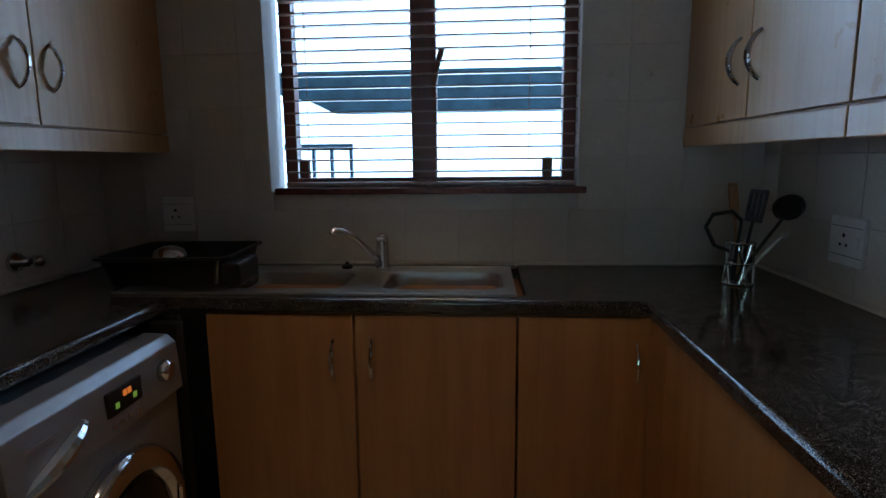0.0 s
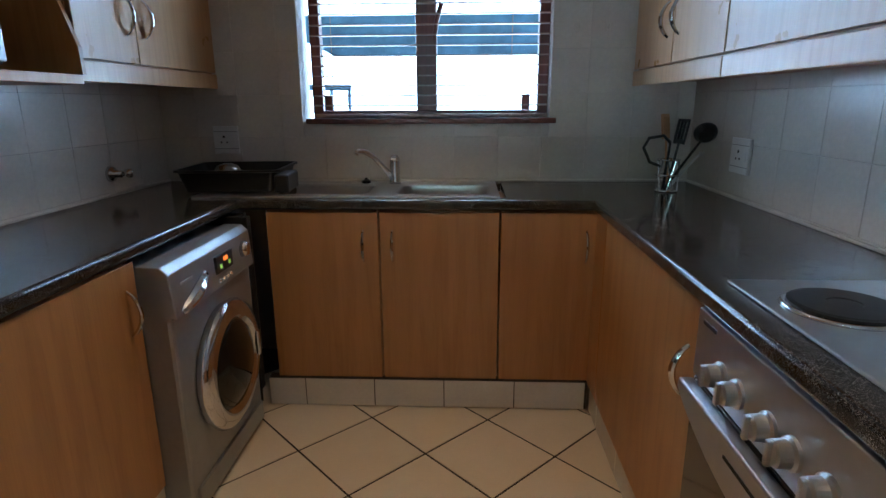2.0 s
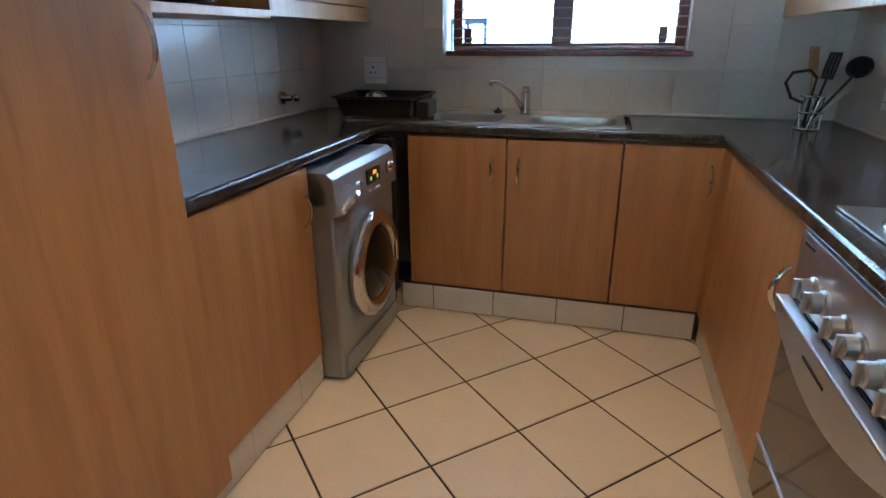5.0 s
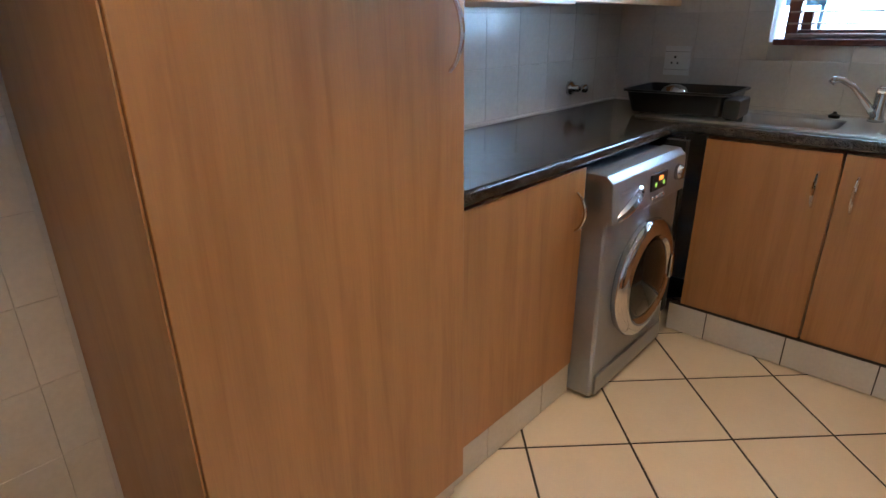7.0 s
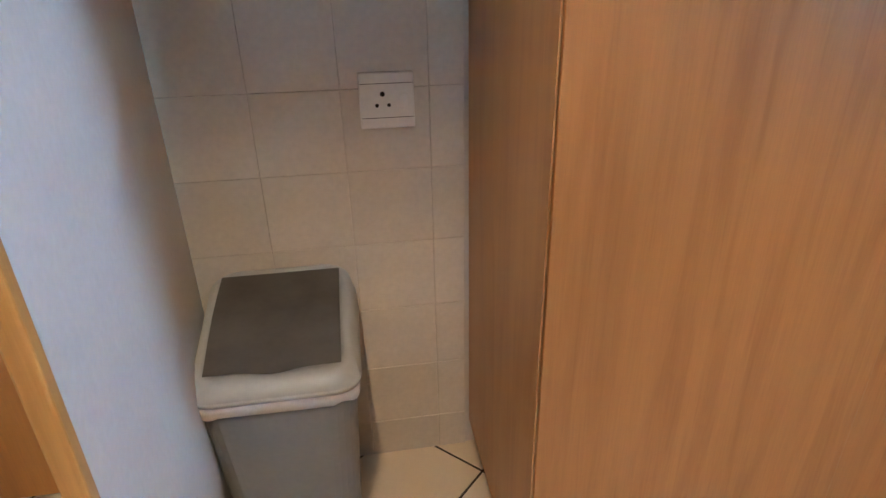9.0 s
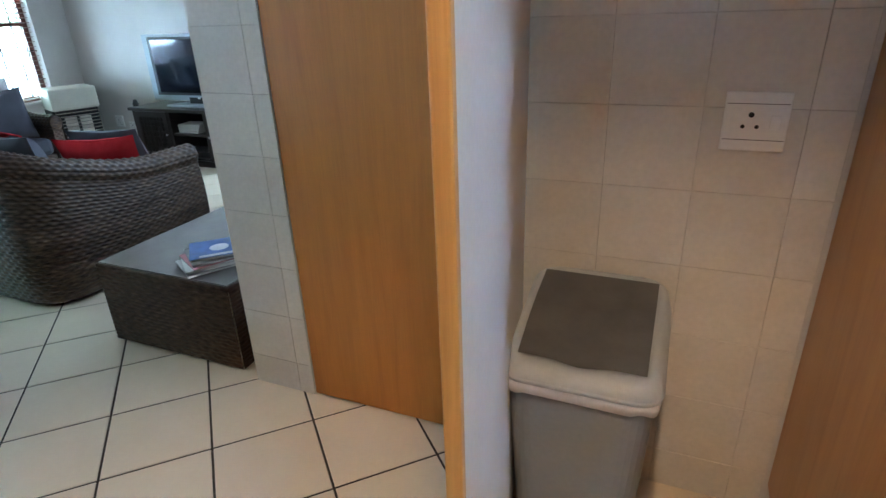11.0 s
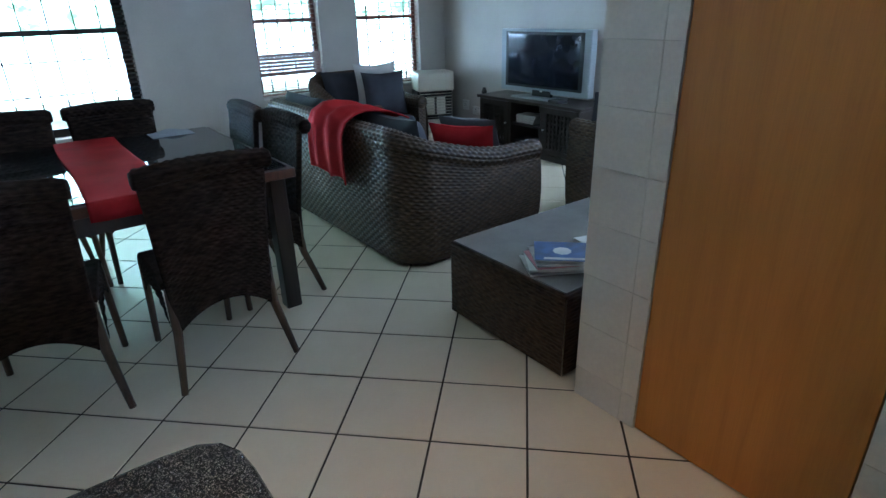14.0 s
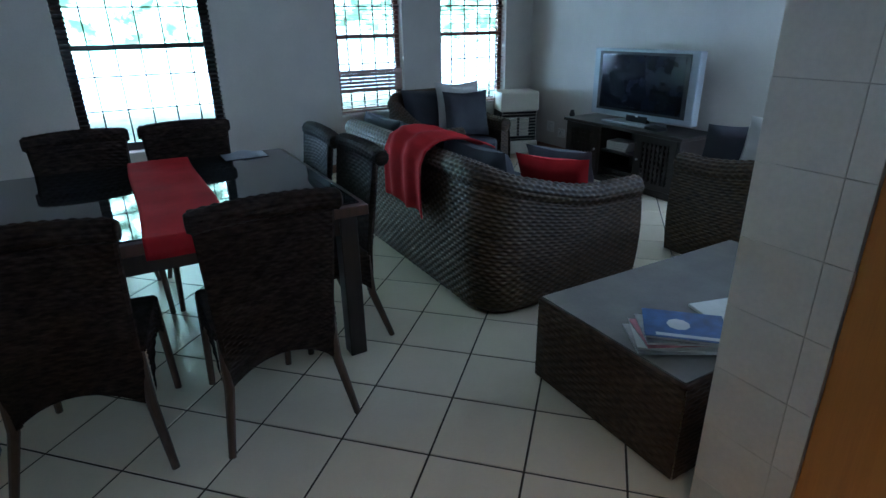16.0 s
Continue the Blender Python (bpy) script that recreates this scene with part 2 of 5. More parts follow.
def tube(bm, pts, radius, seg=8, flat=1.0):
    """Adds a tube along points; radius may be a list."""
    pts = [Vector(p) for p in pts]
    rad = radius if isinstance(radius, (list, tuple)) else [radius] * len(pts)
    rings, side = [], None
    for k, p in enumerate(pts):
        d = (pts[min(k + 1, len(pts) - 1)] - pts[max(k - 1, 0)]).normalized()
        if side is None:
            side = d.orthogonal().normalized()
        side = (side - d * side.dot(d)).normalized()
        up = d.cross(side)
        rings.append([bm.verts.new(p + rad[k] * (math.cos(2 * math.pi * j / seg) * side + flat * math.sin(2 * math.pi * j / seg) * up)) for j in range(seg)])
    for a, b in zip(rings, rings[1:]):
        for j in range(seg):
            bm.faces.new((a[j], a[(j + 1) % seg], b[(j + 1) % seg], b[j]))
    bm.faces.new(rings[0][::-1])
    bm.faces.new(rings[-1])
    return bm


def prism(bm, outline, lo, hi, axis="x", bevel=0.0):
    """Adds an outline of (a, b), pushed along an axis from lo to hi."""
    tmp = bmesh.new()
    put = {"x": lambda a, b, c: (c, a, b), "y": lambda a, b, c: (a, c, b), "z": lambda a, b, c: (a, b, c)}[axis]
    v0 = [tmp.verts.new(put(a, b, lo)) for a, b in outline]
    v1 = [tmp.verts.new(put(a, b, hi)) for a, b in outline]
    n = len(outline)
    for k in range(n):
        tmp.faces.new((v0[k], v0[(k + 1) % n], v1[(k + 1) % n], v1[k]))
    tmp.faces.new(v0[::-1])
    tmp.faces.new(v1)
    bmesh.ops.recalc_face_normals(tmp, faces=tmp.faces)
    if bevel:
        bmesh.ops.bevel(tmp, geom=tmp.edges[:], offset=bevel, segments=2, profile=0.5, affect="EDGES")
    return merge(bm, tmp)


def rounded(w, d, r, n=6):
    """A rounded rectangle round the origin."""
    out = []
    for cx, cy, a0 in ((w / 2 - r, d / 2 - r, 0), (-w / 2 + r, d / 2 - r, 90), (-w / 2 + r, -d / 2 + r, 180), (w / 2 - r, -d / 2 + r, 270)):
        for k in range(n + 1):
            a = radians(a0 + 90 * k / n)
            out.append((cx + r * math.cos(a), cy + r * math.sin(a)))
    return out


def sheet(fn, nu, nv, name, mat, thick=0.0):
    """A smooth grid mesh from fn(u, v) for u, v in 0..1."""
    vs = [fn(i / nu, j / nv) for j in range(nv + 1) for i in range(nu + 1)]
    fs = [(j * (nu + 1) + i, j * (nu + 1) + i + 1, (j + 1) * (nu + 1) + i + 1, (j + 1) * (nu + 1) + i) for j in range(nv) for i in range(nu)]
    return mesh_of(name, vs, fs, mat, True)


def weave(fn, lu, lv, name, mat, row=0.02, stake=0.03, amp=0.006):
    """A woven sheet: fn(u, v) gives place and normal; lu, lv its lengths in metres."""
    rows = max(2, round(lv / row))
    half = max(4, round(lu / stake))
    nu, nv = half * 3, rows * 4

    def put(u, v):
        p, n = fn(u, v)
        k = min(rows - 1, int(v * rows))
        f = v * rows - k
        d = amp * max(0.0, math.sin(math.pi * f)) ** 0.6 * (0.72 + 0.40 * math.sin(math.pi * (u * half + (k % 2)))) if 0 < f < 1 else 0.0
        return Vector(p) + Vector(n) * d

    return sheet(put, nu, nv, name, mat)


# ---- structure ----
H = 2.5
XL, XR, YW = -1.305, 1.27, 2.22
LX, LY, LXR = -4.36, -7.02, 2.7
T = 0.15


def wall(name, axis, at, out, a0, a1, holes=(), mat=PLASTER, thick=T, label="", top=H):
    """A wall in the plane axis = at, thick towards out, from a0 to a1, with openings (a, b, z0, z1)."""
    bm = bmesh.new()
    lo, hi = sorted((at, at + out * thick))
    cuts = sorted({a0, a1, *[v for h in holes for v in h[:2]]})

    def put(s, e, z0, z1):
        if z1 - z0 > 1e-4:
            box(bm, (lo, s, z0) if axis == "x" else (s, lo, z0), (hi, e, z1) if axis == "x" else (e, hi, z1))

    for s, e in zip(cuts, cuts[1:]):
        z = 0.0
        for h in sorted((h for h in holes if h[0] <= s + 1e-6 and h[1] >= e - 1e-6), key=lambda h: h[2]):
            put(s, e, z, h[2])
            z = h[3]
        put(s, e, z, top)
    ob = part(name, bm, mat)
    return tagged(ob, label or "painted plaster wall of the house", "wall", kind="structure")


KW = (-0.60, 0.59, 1.205, 2.15)
W3, W2, W1 = (-0.81, 0.36, 0.44, 2.15), (-2.67, -1.945, 0.59, 2.15), (-3.98, -3.13, 0.585, 2.15)
PD = (-1.945, -1.295, 0.0, 2.05)
wall_north = wall("wall_north", "y", YW, 1, XL - T, XR + T, [KW], label="kitchen window wall with cream tiles")
wall_west = wall("wall_west", "x", XL, -1, -2.22, YW, [PD], label="kitchen side wall with cream tiles and a door opening")
wall_east = wall("wall_east", "x", XR, 1, -1.9, YW, label="kitchen side wall with cream tiles over the counter")
wall("wall_living_north", "y", -2.22, 1, LX - T, XL - T, label="plain plaster wall behind the pillar")
PATIO_DOOR = (-3.75, -2.45, 0.0, 2.08)
wall("wall_living_west", "x", LX, -1, LY - T, -2.22 + T, [PATIO_DOOR], label="pale plaster wall behind the television")
wall("wall_living_south", "y", LY, -1, LX, LXR, [W1, W2, W3], label="pale plaster wall with three tall windows", thick=0.2)
wall("wall_living_east", "x", LXR, 1, LY - 0.2, -1.75, label="plain plaster wall beside the dining area")
wall("wall_dining_north", "y", -1.9, 1, XR + T, LXR + T, label="plain plaster wall closing the dining area")
tagged(part("wall_cupboard", boxes(((-2.2, -2.06, 0), (-2.15, -1.2, H)), ((-2.15, -1.25, 0), (XL - T, -1.2, H))), PLASTER), "plain walls behind the cupboard door", "wall", kind="structure")
tagged(part("ceiling", boxes(((LX - 0.3, LY - 0.3, H), (LXR + 0.3, YW + 0.3, H + 0.12))), CEILING), "white painted ceiling", "ceiling", kind="structure")

# skirting in the living room
base = boxes(((LX, LY + 0.0, 0.004), (LX + 0.015, -2.22, 0.09)), ((LX + 0.016, LY, 0.004), (LXR, LY + 0.015, 0.09)), ((LX + 0.016, -2.235, 0.004), (XL - 0.02, -2.22, 0.09)), bevel=0.004)
tagged(part("baseboard", base, CARD), "brown skirting along the living room walls", "baseboard", kind="structure")

# white partition beside the bin, with a timber edge
part_wall = tagged(part("partition", boxes(((0.012, -0.016, 0.004), (0.947, 0.0, H - 0.002)), bevel=0.003), PANEL_WHITE), "thin white painted partition with a timber edge", "partition", kind="structure")
part_wall.matrix_world = pose(XL, -1.135, 0, 0, 0, 10.1)
part("edge_strip", boxes(((0.948, -0.019, 0.004), (0.97, 0.003, H - 0.002)), bevel=0.003), JAMB_WOOD, part_wall, "orange varnished timber edge")

# ---- outside ----
tagged(part("ground", boxes(((-300, -300, -0.32), (300, 300, -0.25))), plain("dry_lawn", (0.13, 0.14, 0.06), 0.95, amount=0.4, scale=2)), "dry lawn round the house", "ground", kind="structure")
# The wall emits blue light itself, standing in for daylight at the kitchen window.
NEIGHBOUR = plain("glowing_cream_render", (0.8, 0.74, 0.62), 0.8, amount=0.04)
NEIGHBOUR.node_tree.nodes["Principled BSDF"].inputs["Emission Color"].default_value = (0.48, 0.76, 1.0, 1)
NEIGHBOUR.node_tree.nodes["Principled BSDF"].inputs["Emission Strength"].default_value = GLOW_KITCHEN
hy = YW + 3.0
nb = thing("neighbour_house", "cream rendered house wall glowing in place of daylight, with a blue-grey awning", "house", (0, hy, -0.25))
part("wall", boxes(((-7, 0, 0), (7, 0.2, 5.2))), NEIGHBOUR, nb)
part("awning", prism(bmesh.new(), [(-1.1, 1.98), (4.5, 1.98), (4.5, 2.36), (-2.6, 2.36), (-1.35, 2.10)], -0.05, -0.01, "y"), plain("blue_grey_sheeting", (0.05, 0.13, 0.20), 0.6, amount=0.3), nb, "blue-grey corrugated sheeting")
wf = bmesh.new()
for x in (-1.5, -1.33, -1.16, -0.98):
    box(wf, (x - 0.015, -0.05, 1.28), (x + 0.015, 0, 1.68))
box(wf, (-1.6, -0.05, 1.66), (-0.96, 0, 1.72))
part("window_bars", wf, plain("blue_grey_bars", (0.06, 0.12, 0.18), 0.5), nb, "blue-grey burglar bars")
# Greenery and sky patches are emission, which lights the living room as daylight.
GARDEN = Mat("glowing_garden", 0.9)
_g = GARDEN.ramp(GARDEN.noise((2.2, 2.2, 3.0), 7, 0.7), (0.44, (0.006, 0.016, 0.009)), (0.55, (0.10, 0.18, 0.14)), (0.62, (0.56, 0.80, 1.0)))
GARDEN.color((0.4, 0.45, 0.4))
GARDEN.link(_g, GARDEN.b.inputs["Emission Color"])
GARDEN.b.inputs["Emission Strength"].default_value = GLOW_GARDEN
# Upright glowing sheet for the white drive; its emission replaces sunlight.
DRIVE_GLOW = Mat("glowing_paving").color((0.7, 0.7, 0.68)).glow((0.56, 0.80, 1.0), GLOW_GARDEN).m
tagged(part("backdrop", boxes(((-14, LY - 9.2, 0.9), (12, LY - 9, 9))), GARDEN.m), "glowing garden greenery backdrop that stands in for daylight outside the windows", "backdrop", kind="structure")
tagged(part("backdrop", boxes(((-14, LY - 9.1, -0.25), (12, LY - 8.9, 0.9))), DRIVE_GLOW), "glowing pale backdrop in place of the bright drive, adding daylight", "backdrop", kind="structure")

# ---- windows ----
def blind(name, x0, x1, z0, z1, y, pitch, tilt, parent_label, mats=SLAT, depth=0.045, group=""):
    """A venetian blind: head rail, slats, cords and bottom rail."""
    t = thing(name, parent_label, "blind", ((x0 + x1) / 2, y, z0), group=group)
    w = (x1 - x0) / 2
    n = int((z1 - z0 - 0.06) / pitch)
    me = None
    for k in range(n):
        if me is None:
            s = part("slat", box(bmesh.new(), (-w, -depth / 2, -0.0028), (w, depth / 2, 0.0028)), mats, t)
            me = s.data
        else:
            s = part("slat", me, parent=t)
        s.matrix_local = pose(0, 0, 0.03 + pitch * (k + 0.6), tilt)
    part("bottom_rail", boxes(((-w, -depth / 2, 0.002), (w, depth / 2, 0.018)), bevel=0.004), mats, t)
    part("head_rail", boxes(((-w, -0.03, z1 - z0 - 0.05), (w, 0.03, z1 - z0)), bevel=0.004), mats, t)
    for x in (-w * 0.82, w * 0.68):
        part("cord", tube(bmesh.new(), [(x, -depth / 2 - 0.002, 0.02), (x + 0.003, -depth / 2 - 0.003, (z1 - z0) / 2), (x, -depth / 2 - 0.002, z1 - z0 - 0.05)], 0.0016, 5), CARD, t)
    return t


def casement(name, x0, x1, z0, z1, y, mullions, frame=FRAME_WOOD, fw=0.055, label="", transoms=(), sill=True, inward=-1):
    t = thing(name, label, "window", (0, y, 0), kind="structure")
    part("window_frame", boxes(((x0, -0.03, z0), (x0 + fw, 0.03, z1)), ((x1 - fw, -0.03, z0), (x1, 0.03, z1)), ((x0 + fw, -0.03, z0), (x1 - fw, 0.03, z0 + fw)), ((x0 + fw, -0.03, z1 - fw), (x1 - fw, 0.03, z1)), bevel=0.004), frame, t)
    for x in mullions:
        part("mullion", boxes(((x - 0.05, -0.034, z0 + fw), (x + 0.05, 0.034, z1 - fw)), bevel=0.006), frame, t)
    for z in transoms:
        part("transom", boxes(((x0 + fw, -0.028, z - 0.022), (x1 - fw, 0.028, z + 0.022)), bevel=0.004), frame, t)
    edges = [x0 + fw, *[v for x in mullions for v in (x - 0.05, x + 0.05)], x1 - fw]
    for a, b in zip(edges[::2], edges[1::2]):
        p = part("pane", boxes(((a, -0.003, z0 + fw), (b, 0.003, z1 - fw))), PANE, t)
        p.visible_shadow = False
    return t


kwin = casement("window_1", KW[0] + 0.035, KW[1] - 0.002, KW[2], KW[3], YW + 0.10, [0.0], label="dark red timber kitchen window with two sashes", fw=0.05)
for x, tilt in ((0.04, 14),):
    part("sash_stay", tube(bmesh.new(), [(x, -0.05, 1.58), (x + 0.012, -0.06, 1.66), (x + 0.035, -0.05, 1.74)], 0.012, 8), FRAME_WOOD, kwin, "dark wooden window stay")
for x in (-0.48, 0.48):
    part("latch", boxes(((x - 0.02, -0.06, 1.255), (x + 0.02, -0.03, 1.33)), bevel=0.006), FRAME_WOOD, kwin)
tagged(part("window_sill", boxes(((KW[0] + 0.02, YW - 0.03, KW[2] - 0.012), (KW[1] + 0.03, YW + 0.07, KW[2] + 0.014)), bevel=0.005), FRAME_WOOD), "dark timber window sill under the blind", "sill", kind="structure")
blind("venetian_blind", KW[0] + 0.05, KW[1] - 0.005, KW[2] + 0.016, KW[3], YW + 0.035, 0.046, 3, "open venetian blind with pale reddish slats in the kitchen window")


def burglar_bars(t, x0, x1, z0, z1, nx, zs):
    for k in range(1, nx):
        x = x0 + (x1 - x0) * k / nx
        part("bar", boxes(((x - 0.006, 0.035, z0), (x + 0.006, 0.047, z1))), BLACK, t)
    for z in zs:
        part("bar", boxes(((x0, 0.048, z - 0.006), (x1, 0.06, z + 0.006))), BLACK, t)


patio = thing("door_2", "glazed timber patio door letting in daylight", "door", (LX - 0.08, 0, 0), kind="structure")
py0, py1, _, pz1 = PATIO_DOOR
part("door_frame", boxes(((-0.03, py0, 0.004), (0.03, py0 + 0.06, pz1)), ((-0.03, py1 - 0.06, 0.004), (0.03, py1, pz1)), ((-0.03, py0 + 0.061, pz1 - 0.06), (0.03, py1 - 0.061, pz1)), ((-0.03, (py0 + py1) / 2 - 0.03, 0.004), (0.03, (py0 + py1) / 2 + 0.03, pz1 - 0.061)), bevel=0.004), FRAME_WOOD, patio)
for a_, b_ in ((py0 + 0.06, (py0 + py1) / 2 - 0.03), ((py0 + py1) / 2 + 0.03, py1 - 0.06)):
    part("pane", boxes(((-0.003, a_, 0.01), (0.003, b_, pz1 - 0.06))), PANE, patio).visible_shadow = False
lamp("patio_daylight", "AREA", look((LX - 0.13, (py0 + py1) / 2, 1.05), (LX + 3, (py0 + py1) / 2, 0.6)), PATIO, (0.62, 0.83, 1.0), shape="RECTANGLE", size=1.15, size_y=1.9)

yw = LY - 0.12
for nm, (a, b, c, d), lab in (("window_2", W1, "tall living room window behind an open blind"), ("window_3", W2, "tall living room window behind a half raised blind"), ("window_4", W3, "wide dark framed dining window with burglar bars")):
    t = casement(nm, a, b, c, d, yw, [], FRAME_WOOD if nm != "window_4" else DARK_WOOD, 0.05 if nm != "window_4" else 0.075, lab, transoms=(1.31,) if nm == "window_4" else (1.34,))
    burglar_bars(t, a, b, c + 0.05, d - 0.05, 6 if nm == "window_4" else 5, (0.8, 1.08, 1.62, 1.9))
    tagged(part("window_sill", boxes(((a, LY - 0.2 + 0.02, c - 0.02), (b, LY + 0.02, c + 0.004)), bevel=0.004), PANEL_WHITE), "painted window sill in the living room", "sill", kind="structure")
blind("venetian_blind", W1[0] + 0.02, W1[1] - 0.02, W1[2] + 0.02, W1[3], LY - 0.04, 0.046, 4, "open venetian blind over the corner window", group="living room blinds")
blind("venetian_blind", W2[0] + 0.02, W2[1] - 0.02, W2[2] + 0.02, W2[3], LY - 0.04, 0.046, 4, "venetian blind with bunched slats over the middle window", group="living room blinds")
st = thing("blind_stack", "bunched reddish slats of the middle venetian blind", "blind", ((W2[0] + W2[1]) / 2, LY - 0.012, 0.81))
for k in range(6):
    part("slat", boxes(((-0.35, -0.02, 0.036 * k), (0.35, -0.014, 0.036 * k + 0.033)), bevel=0.002), SLAT, st)
part("cord", tube(bmesh.new(), [(0.25, -0.022, 0.2), (0.25, -0.022, 1.2)], 0.002, 5), CARD, st)
blind("venetian_blind", W3[0] + 0.0, W3[0] + 0.085, W3[2] + 0.01, W3[3], LY - 0.03, 0.04, 22, "narrow bunch of dark slats at the dining window's edge", DARK_WOOD)
blind("venetian_blind", W3[1] - 0.085, W3[1], W3[2] + 0.01, W3[3], LY - 0.03, 0.04, 22, "narrow bunch of dark slats at the dining window's edge", DARK_WOOD)

# ---- cupboard door in the wall ----
door = thing("door_1", "closed flush varnished wooden cupboard door in the tiled wall", "door", (XL, 0, 0), kind="structure")
part("leaf", boxes(((-0.035, PD[0] + 0.004, 0.008), (0.004, PD[1] - 0.004, PD[3] - 0.004)), bevel=0.003), DOOR_WOOD, door)


def bow(bm, a, b, out, r=0.006):
    """A bowed bar handle from a to b, arched along out."""
    a, b, out = Vector(a), Vector(b), Vector(out)
    return tube(bm, [a.lerp(b, k / 12) + out * (max(0.0, math.sin(math.pi * k / 12)) ** 0.7) for k in range(13)], [1.2 * r * (0.75 + 0.5 * math.sin(math.pi * k / 12)) for k in range(13)], 8, 0.7)


part("handle", bow(bmesh.new(), (0.004, -1.365, 1.245), (0.004, -1.365, 1.36), (0.03, 0, 0)), CHROME, door, "small bowed chrome handle")

# ---- kitchen cabinets ----
CT = 0.915


def cabinet(name, label, origin, rz, w, h, depth, doors, mat, z0=0.0, body=WOOD, handles=(), gap=0.003, group="", hl=0.13):
    """A unit whose front faces local -y, from x = 0 to w; doors: (x0, x1, z0, z1)."""
    t = thing(name, label, "cabinet", origin, rz, group)
    part("body", boxes(((0.001, 0.02, z0), (w - 0.001, depth, h))), body, t)
    hs = list(handles)
    for k, (a, b, c, d) in enumerate(doors):
        dr = part("door", boxes(((a + gap, 0, c + gap), (b - gap, 0.018, d - gap)), bevel=0.002), mat, t)
        if k < len(hs) and hs[k]:
            hx, hz = hs[k]
            part("handle", bow(bmesh.new(), (hx, 0, hz), (hx, 0, hz + hl), (0, -0.034, 0)), CHROME, dr, "bowed chrome handle")
    return t


FY = 1.655
ZD0, ZD1 = 0.132, 0.868
cabinet("base_cabinet", "cherry laminate sink base cabinet with one door", (-0.62, FY, 0), 0, 0.462, ZD1, 0.53, [(0, 0.462, ZD0, ZD1)], WOOD, ZD0, handles=[(0.40, 0.66)], group="base cabinets")
cabinet("base_cabinet", "cherry laminate sink base cabinet with one door", (-0.156, FY, 0), 0, 0.49, ZD1, 0.53, [(0, 0.49, ZD0, ZD1)], WOOD, ZD0, handles=[(0.055, 0.66)], group="base cabinets")
cabinet("base_cabinet", "cherry laminate corner base cabinet with one door", (0.336, FY, 0), 0, 0.42, ZD1, 0.53, [(0, 0.40, ZD0, ZD1)], WOOD, ZD0, handles=[(0.345, 0.66)], group="base cabinets")
BX = 0.715  # right run, fronts face -x
cabinet("base_cabinet", "pale cherry laminate base cabinet with one tall door", (BX, 1.65, 0), -90, 1.05, ZD1, 0.54, [(0.0, 0.16, ZD0, ZD1), (0.16, 1.05, ZD0, ZD1)], WOOD, ZD0, handles=[None, (0.99, 0.62)], group="base cabinets")
cabinet("base_cabinet", "cherry laminate base cabinet past the oven", (BX, -0.088, 0), -90, 1.2, ZD1, 0.52, [(0, 0.6, ZD0, ZD1), (0.6, 1.2, ZD0, ZD1)], WOOD, ZD0, handles=[(0.54, 0.62), (0.66, 0.62)], group="base cabinets")
# left run, fronts face +x: local x runs along +y when turned by 90
LXF = -0.735
cabinet("base_cabinet", "cherry laminate base cabinet beside the washing machine", (LXF, 0.273, 0), 90, 0.652, ZD1, 0.55, [(0, 0.652, ZD0, ZD1)], WOOD, ZD0, handles=[(0.60, 0.66)], group="base cabinets")
tall = cabinet("tall_cabinet", "tall cherry laminate pantry cabinet with one full-height door", (-0.690, -0.415, 0), 90, 0.685, 2.2, 0.605, [(0, 0.685, 0.10, 2.2)], WOOD, 0.10, handles=[(0.635, 1.20)], hl=0.15)
part("side_panel", boxes(((-0.004, 0.0, 0.10), (-0.0005, 0.605, 2.2))), WOOD, tall)

# toe kicks, faced with tiles
def plinth(name, lo, hi, axis, n, off=0.0):
    t = thing(name, "cream tiled plinth under the base cabinets", "plinth", kind="structure")
    part("backing", boxes((lo, hi)), GROUT, t)
    L = (hi[0] - lo[0]) if axis == "x" else (hi[1] - lo[1])
    s = 0.302
    a = -off
    while a < L - 0.02:
        p0, p1 = max(0, a) + 0.002, min(L, a + s) - 0.002
        if p1 - p0 > 0.02:
            if axis == "x":
                part("tile", boxes(((lo[0] + p0, lo[1] - 0.006, 0.006), (lo[0] + p1, lo[1], hi[2] - 0.002)), bevel=0.0015), WALL_TILE, t)
            else:
                x = hi[0] if n > 0 else lo[0]
                part("tile", boxes(((x if n > 0 else x - 0.006, lo[1] + p0, 0.006), (x + 0.006 if n > 0 else x, lo[1] + p1, hi[2] - 0.002)), bevel=0.0015), WALL_TILE, t)
        a += s


plinth("plinth", (-0.66, 1.645, 0.004), (0.718, 1.69, ZD0), "x", -1, 0.14)
plinth("plinth", (-0.79, 0.275, 0.004), (-0.748, 0.925, ZD0), "y", 1, 0.13)
plinth("plinth", (-0.78, -0.43, 0.004), (-0.735, 0.272, 0.099), "y", 1, 0.1)
plinth("plinth", (0.734, 0.59, 0.004), (0.78, 1.64, ZD0), "y", -1)

# worktop: one rounded U of black granite
def slab(outline, z0, z1, r):
    bm = prism(bmesh.new(), outline, z0, z1, "z")
    es = [e for e in bm.edges if abs(e.verts[0].co.z - e.verts[1].co.z) < 1e-6]
    bmesh.ops.bevel(bm, geom=es, offset=r, segments=4, profile=0.5, affect="EDGES")
    return bm


CL, CF, CR = -0.722, 1.643, 0.697
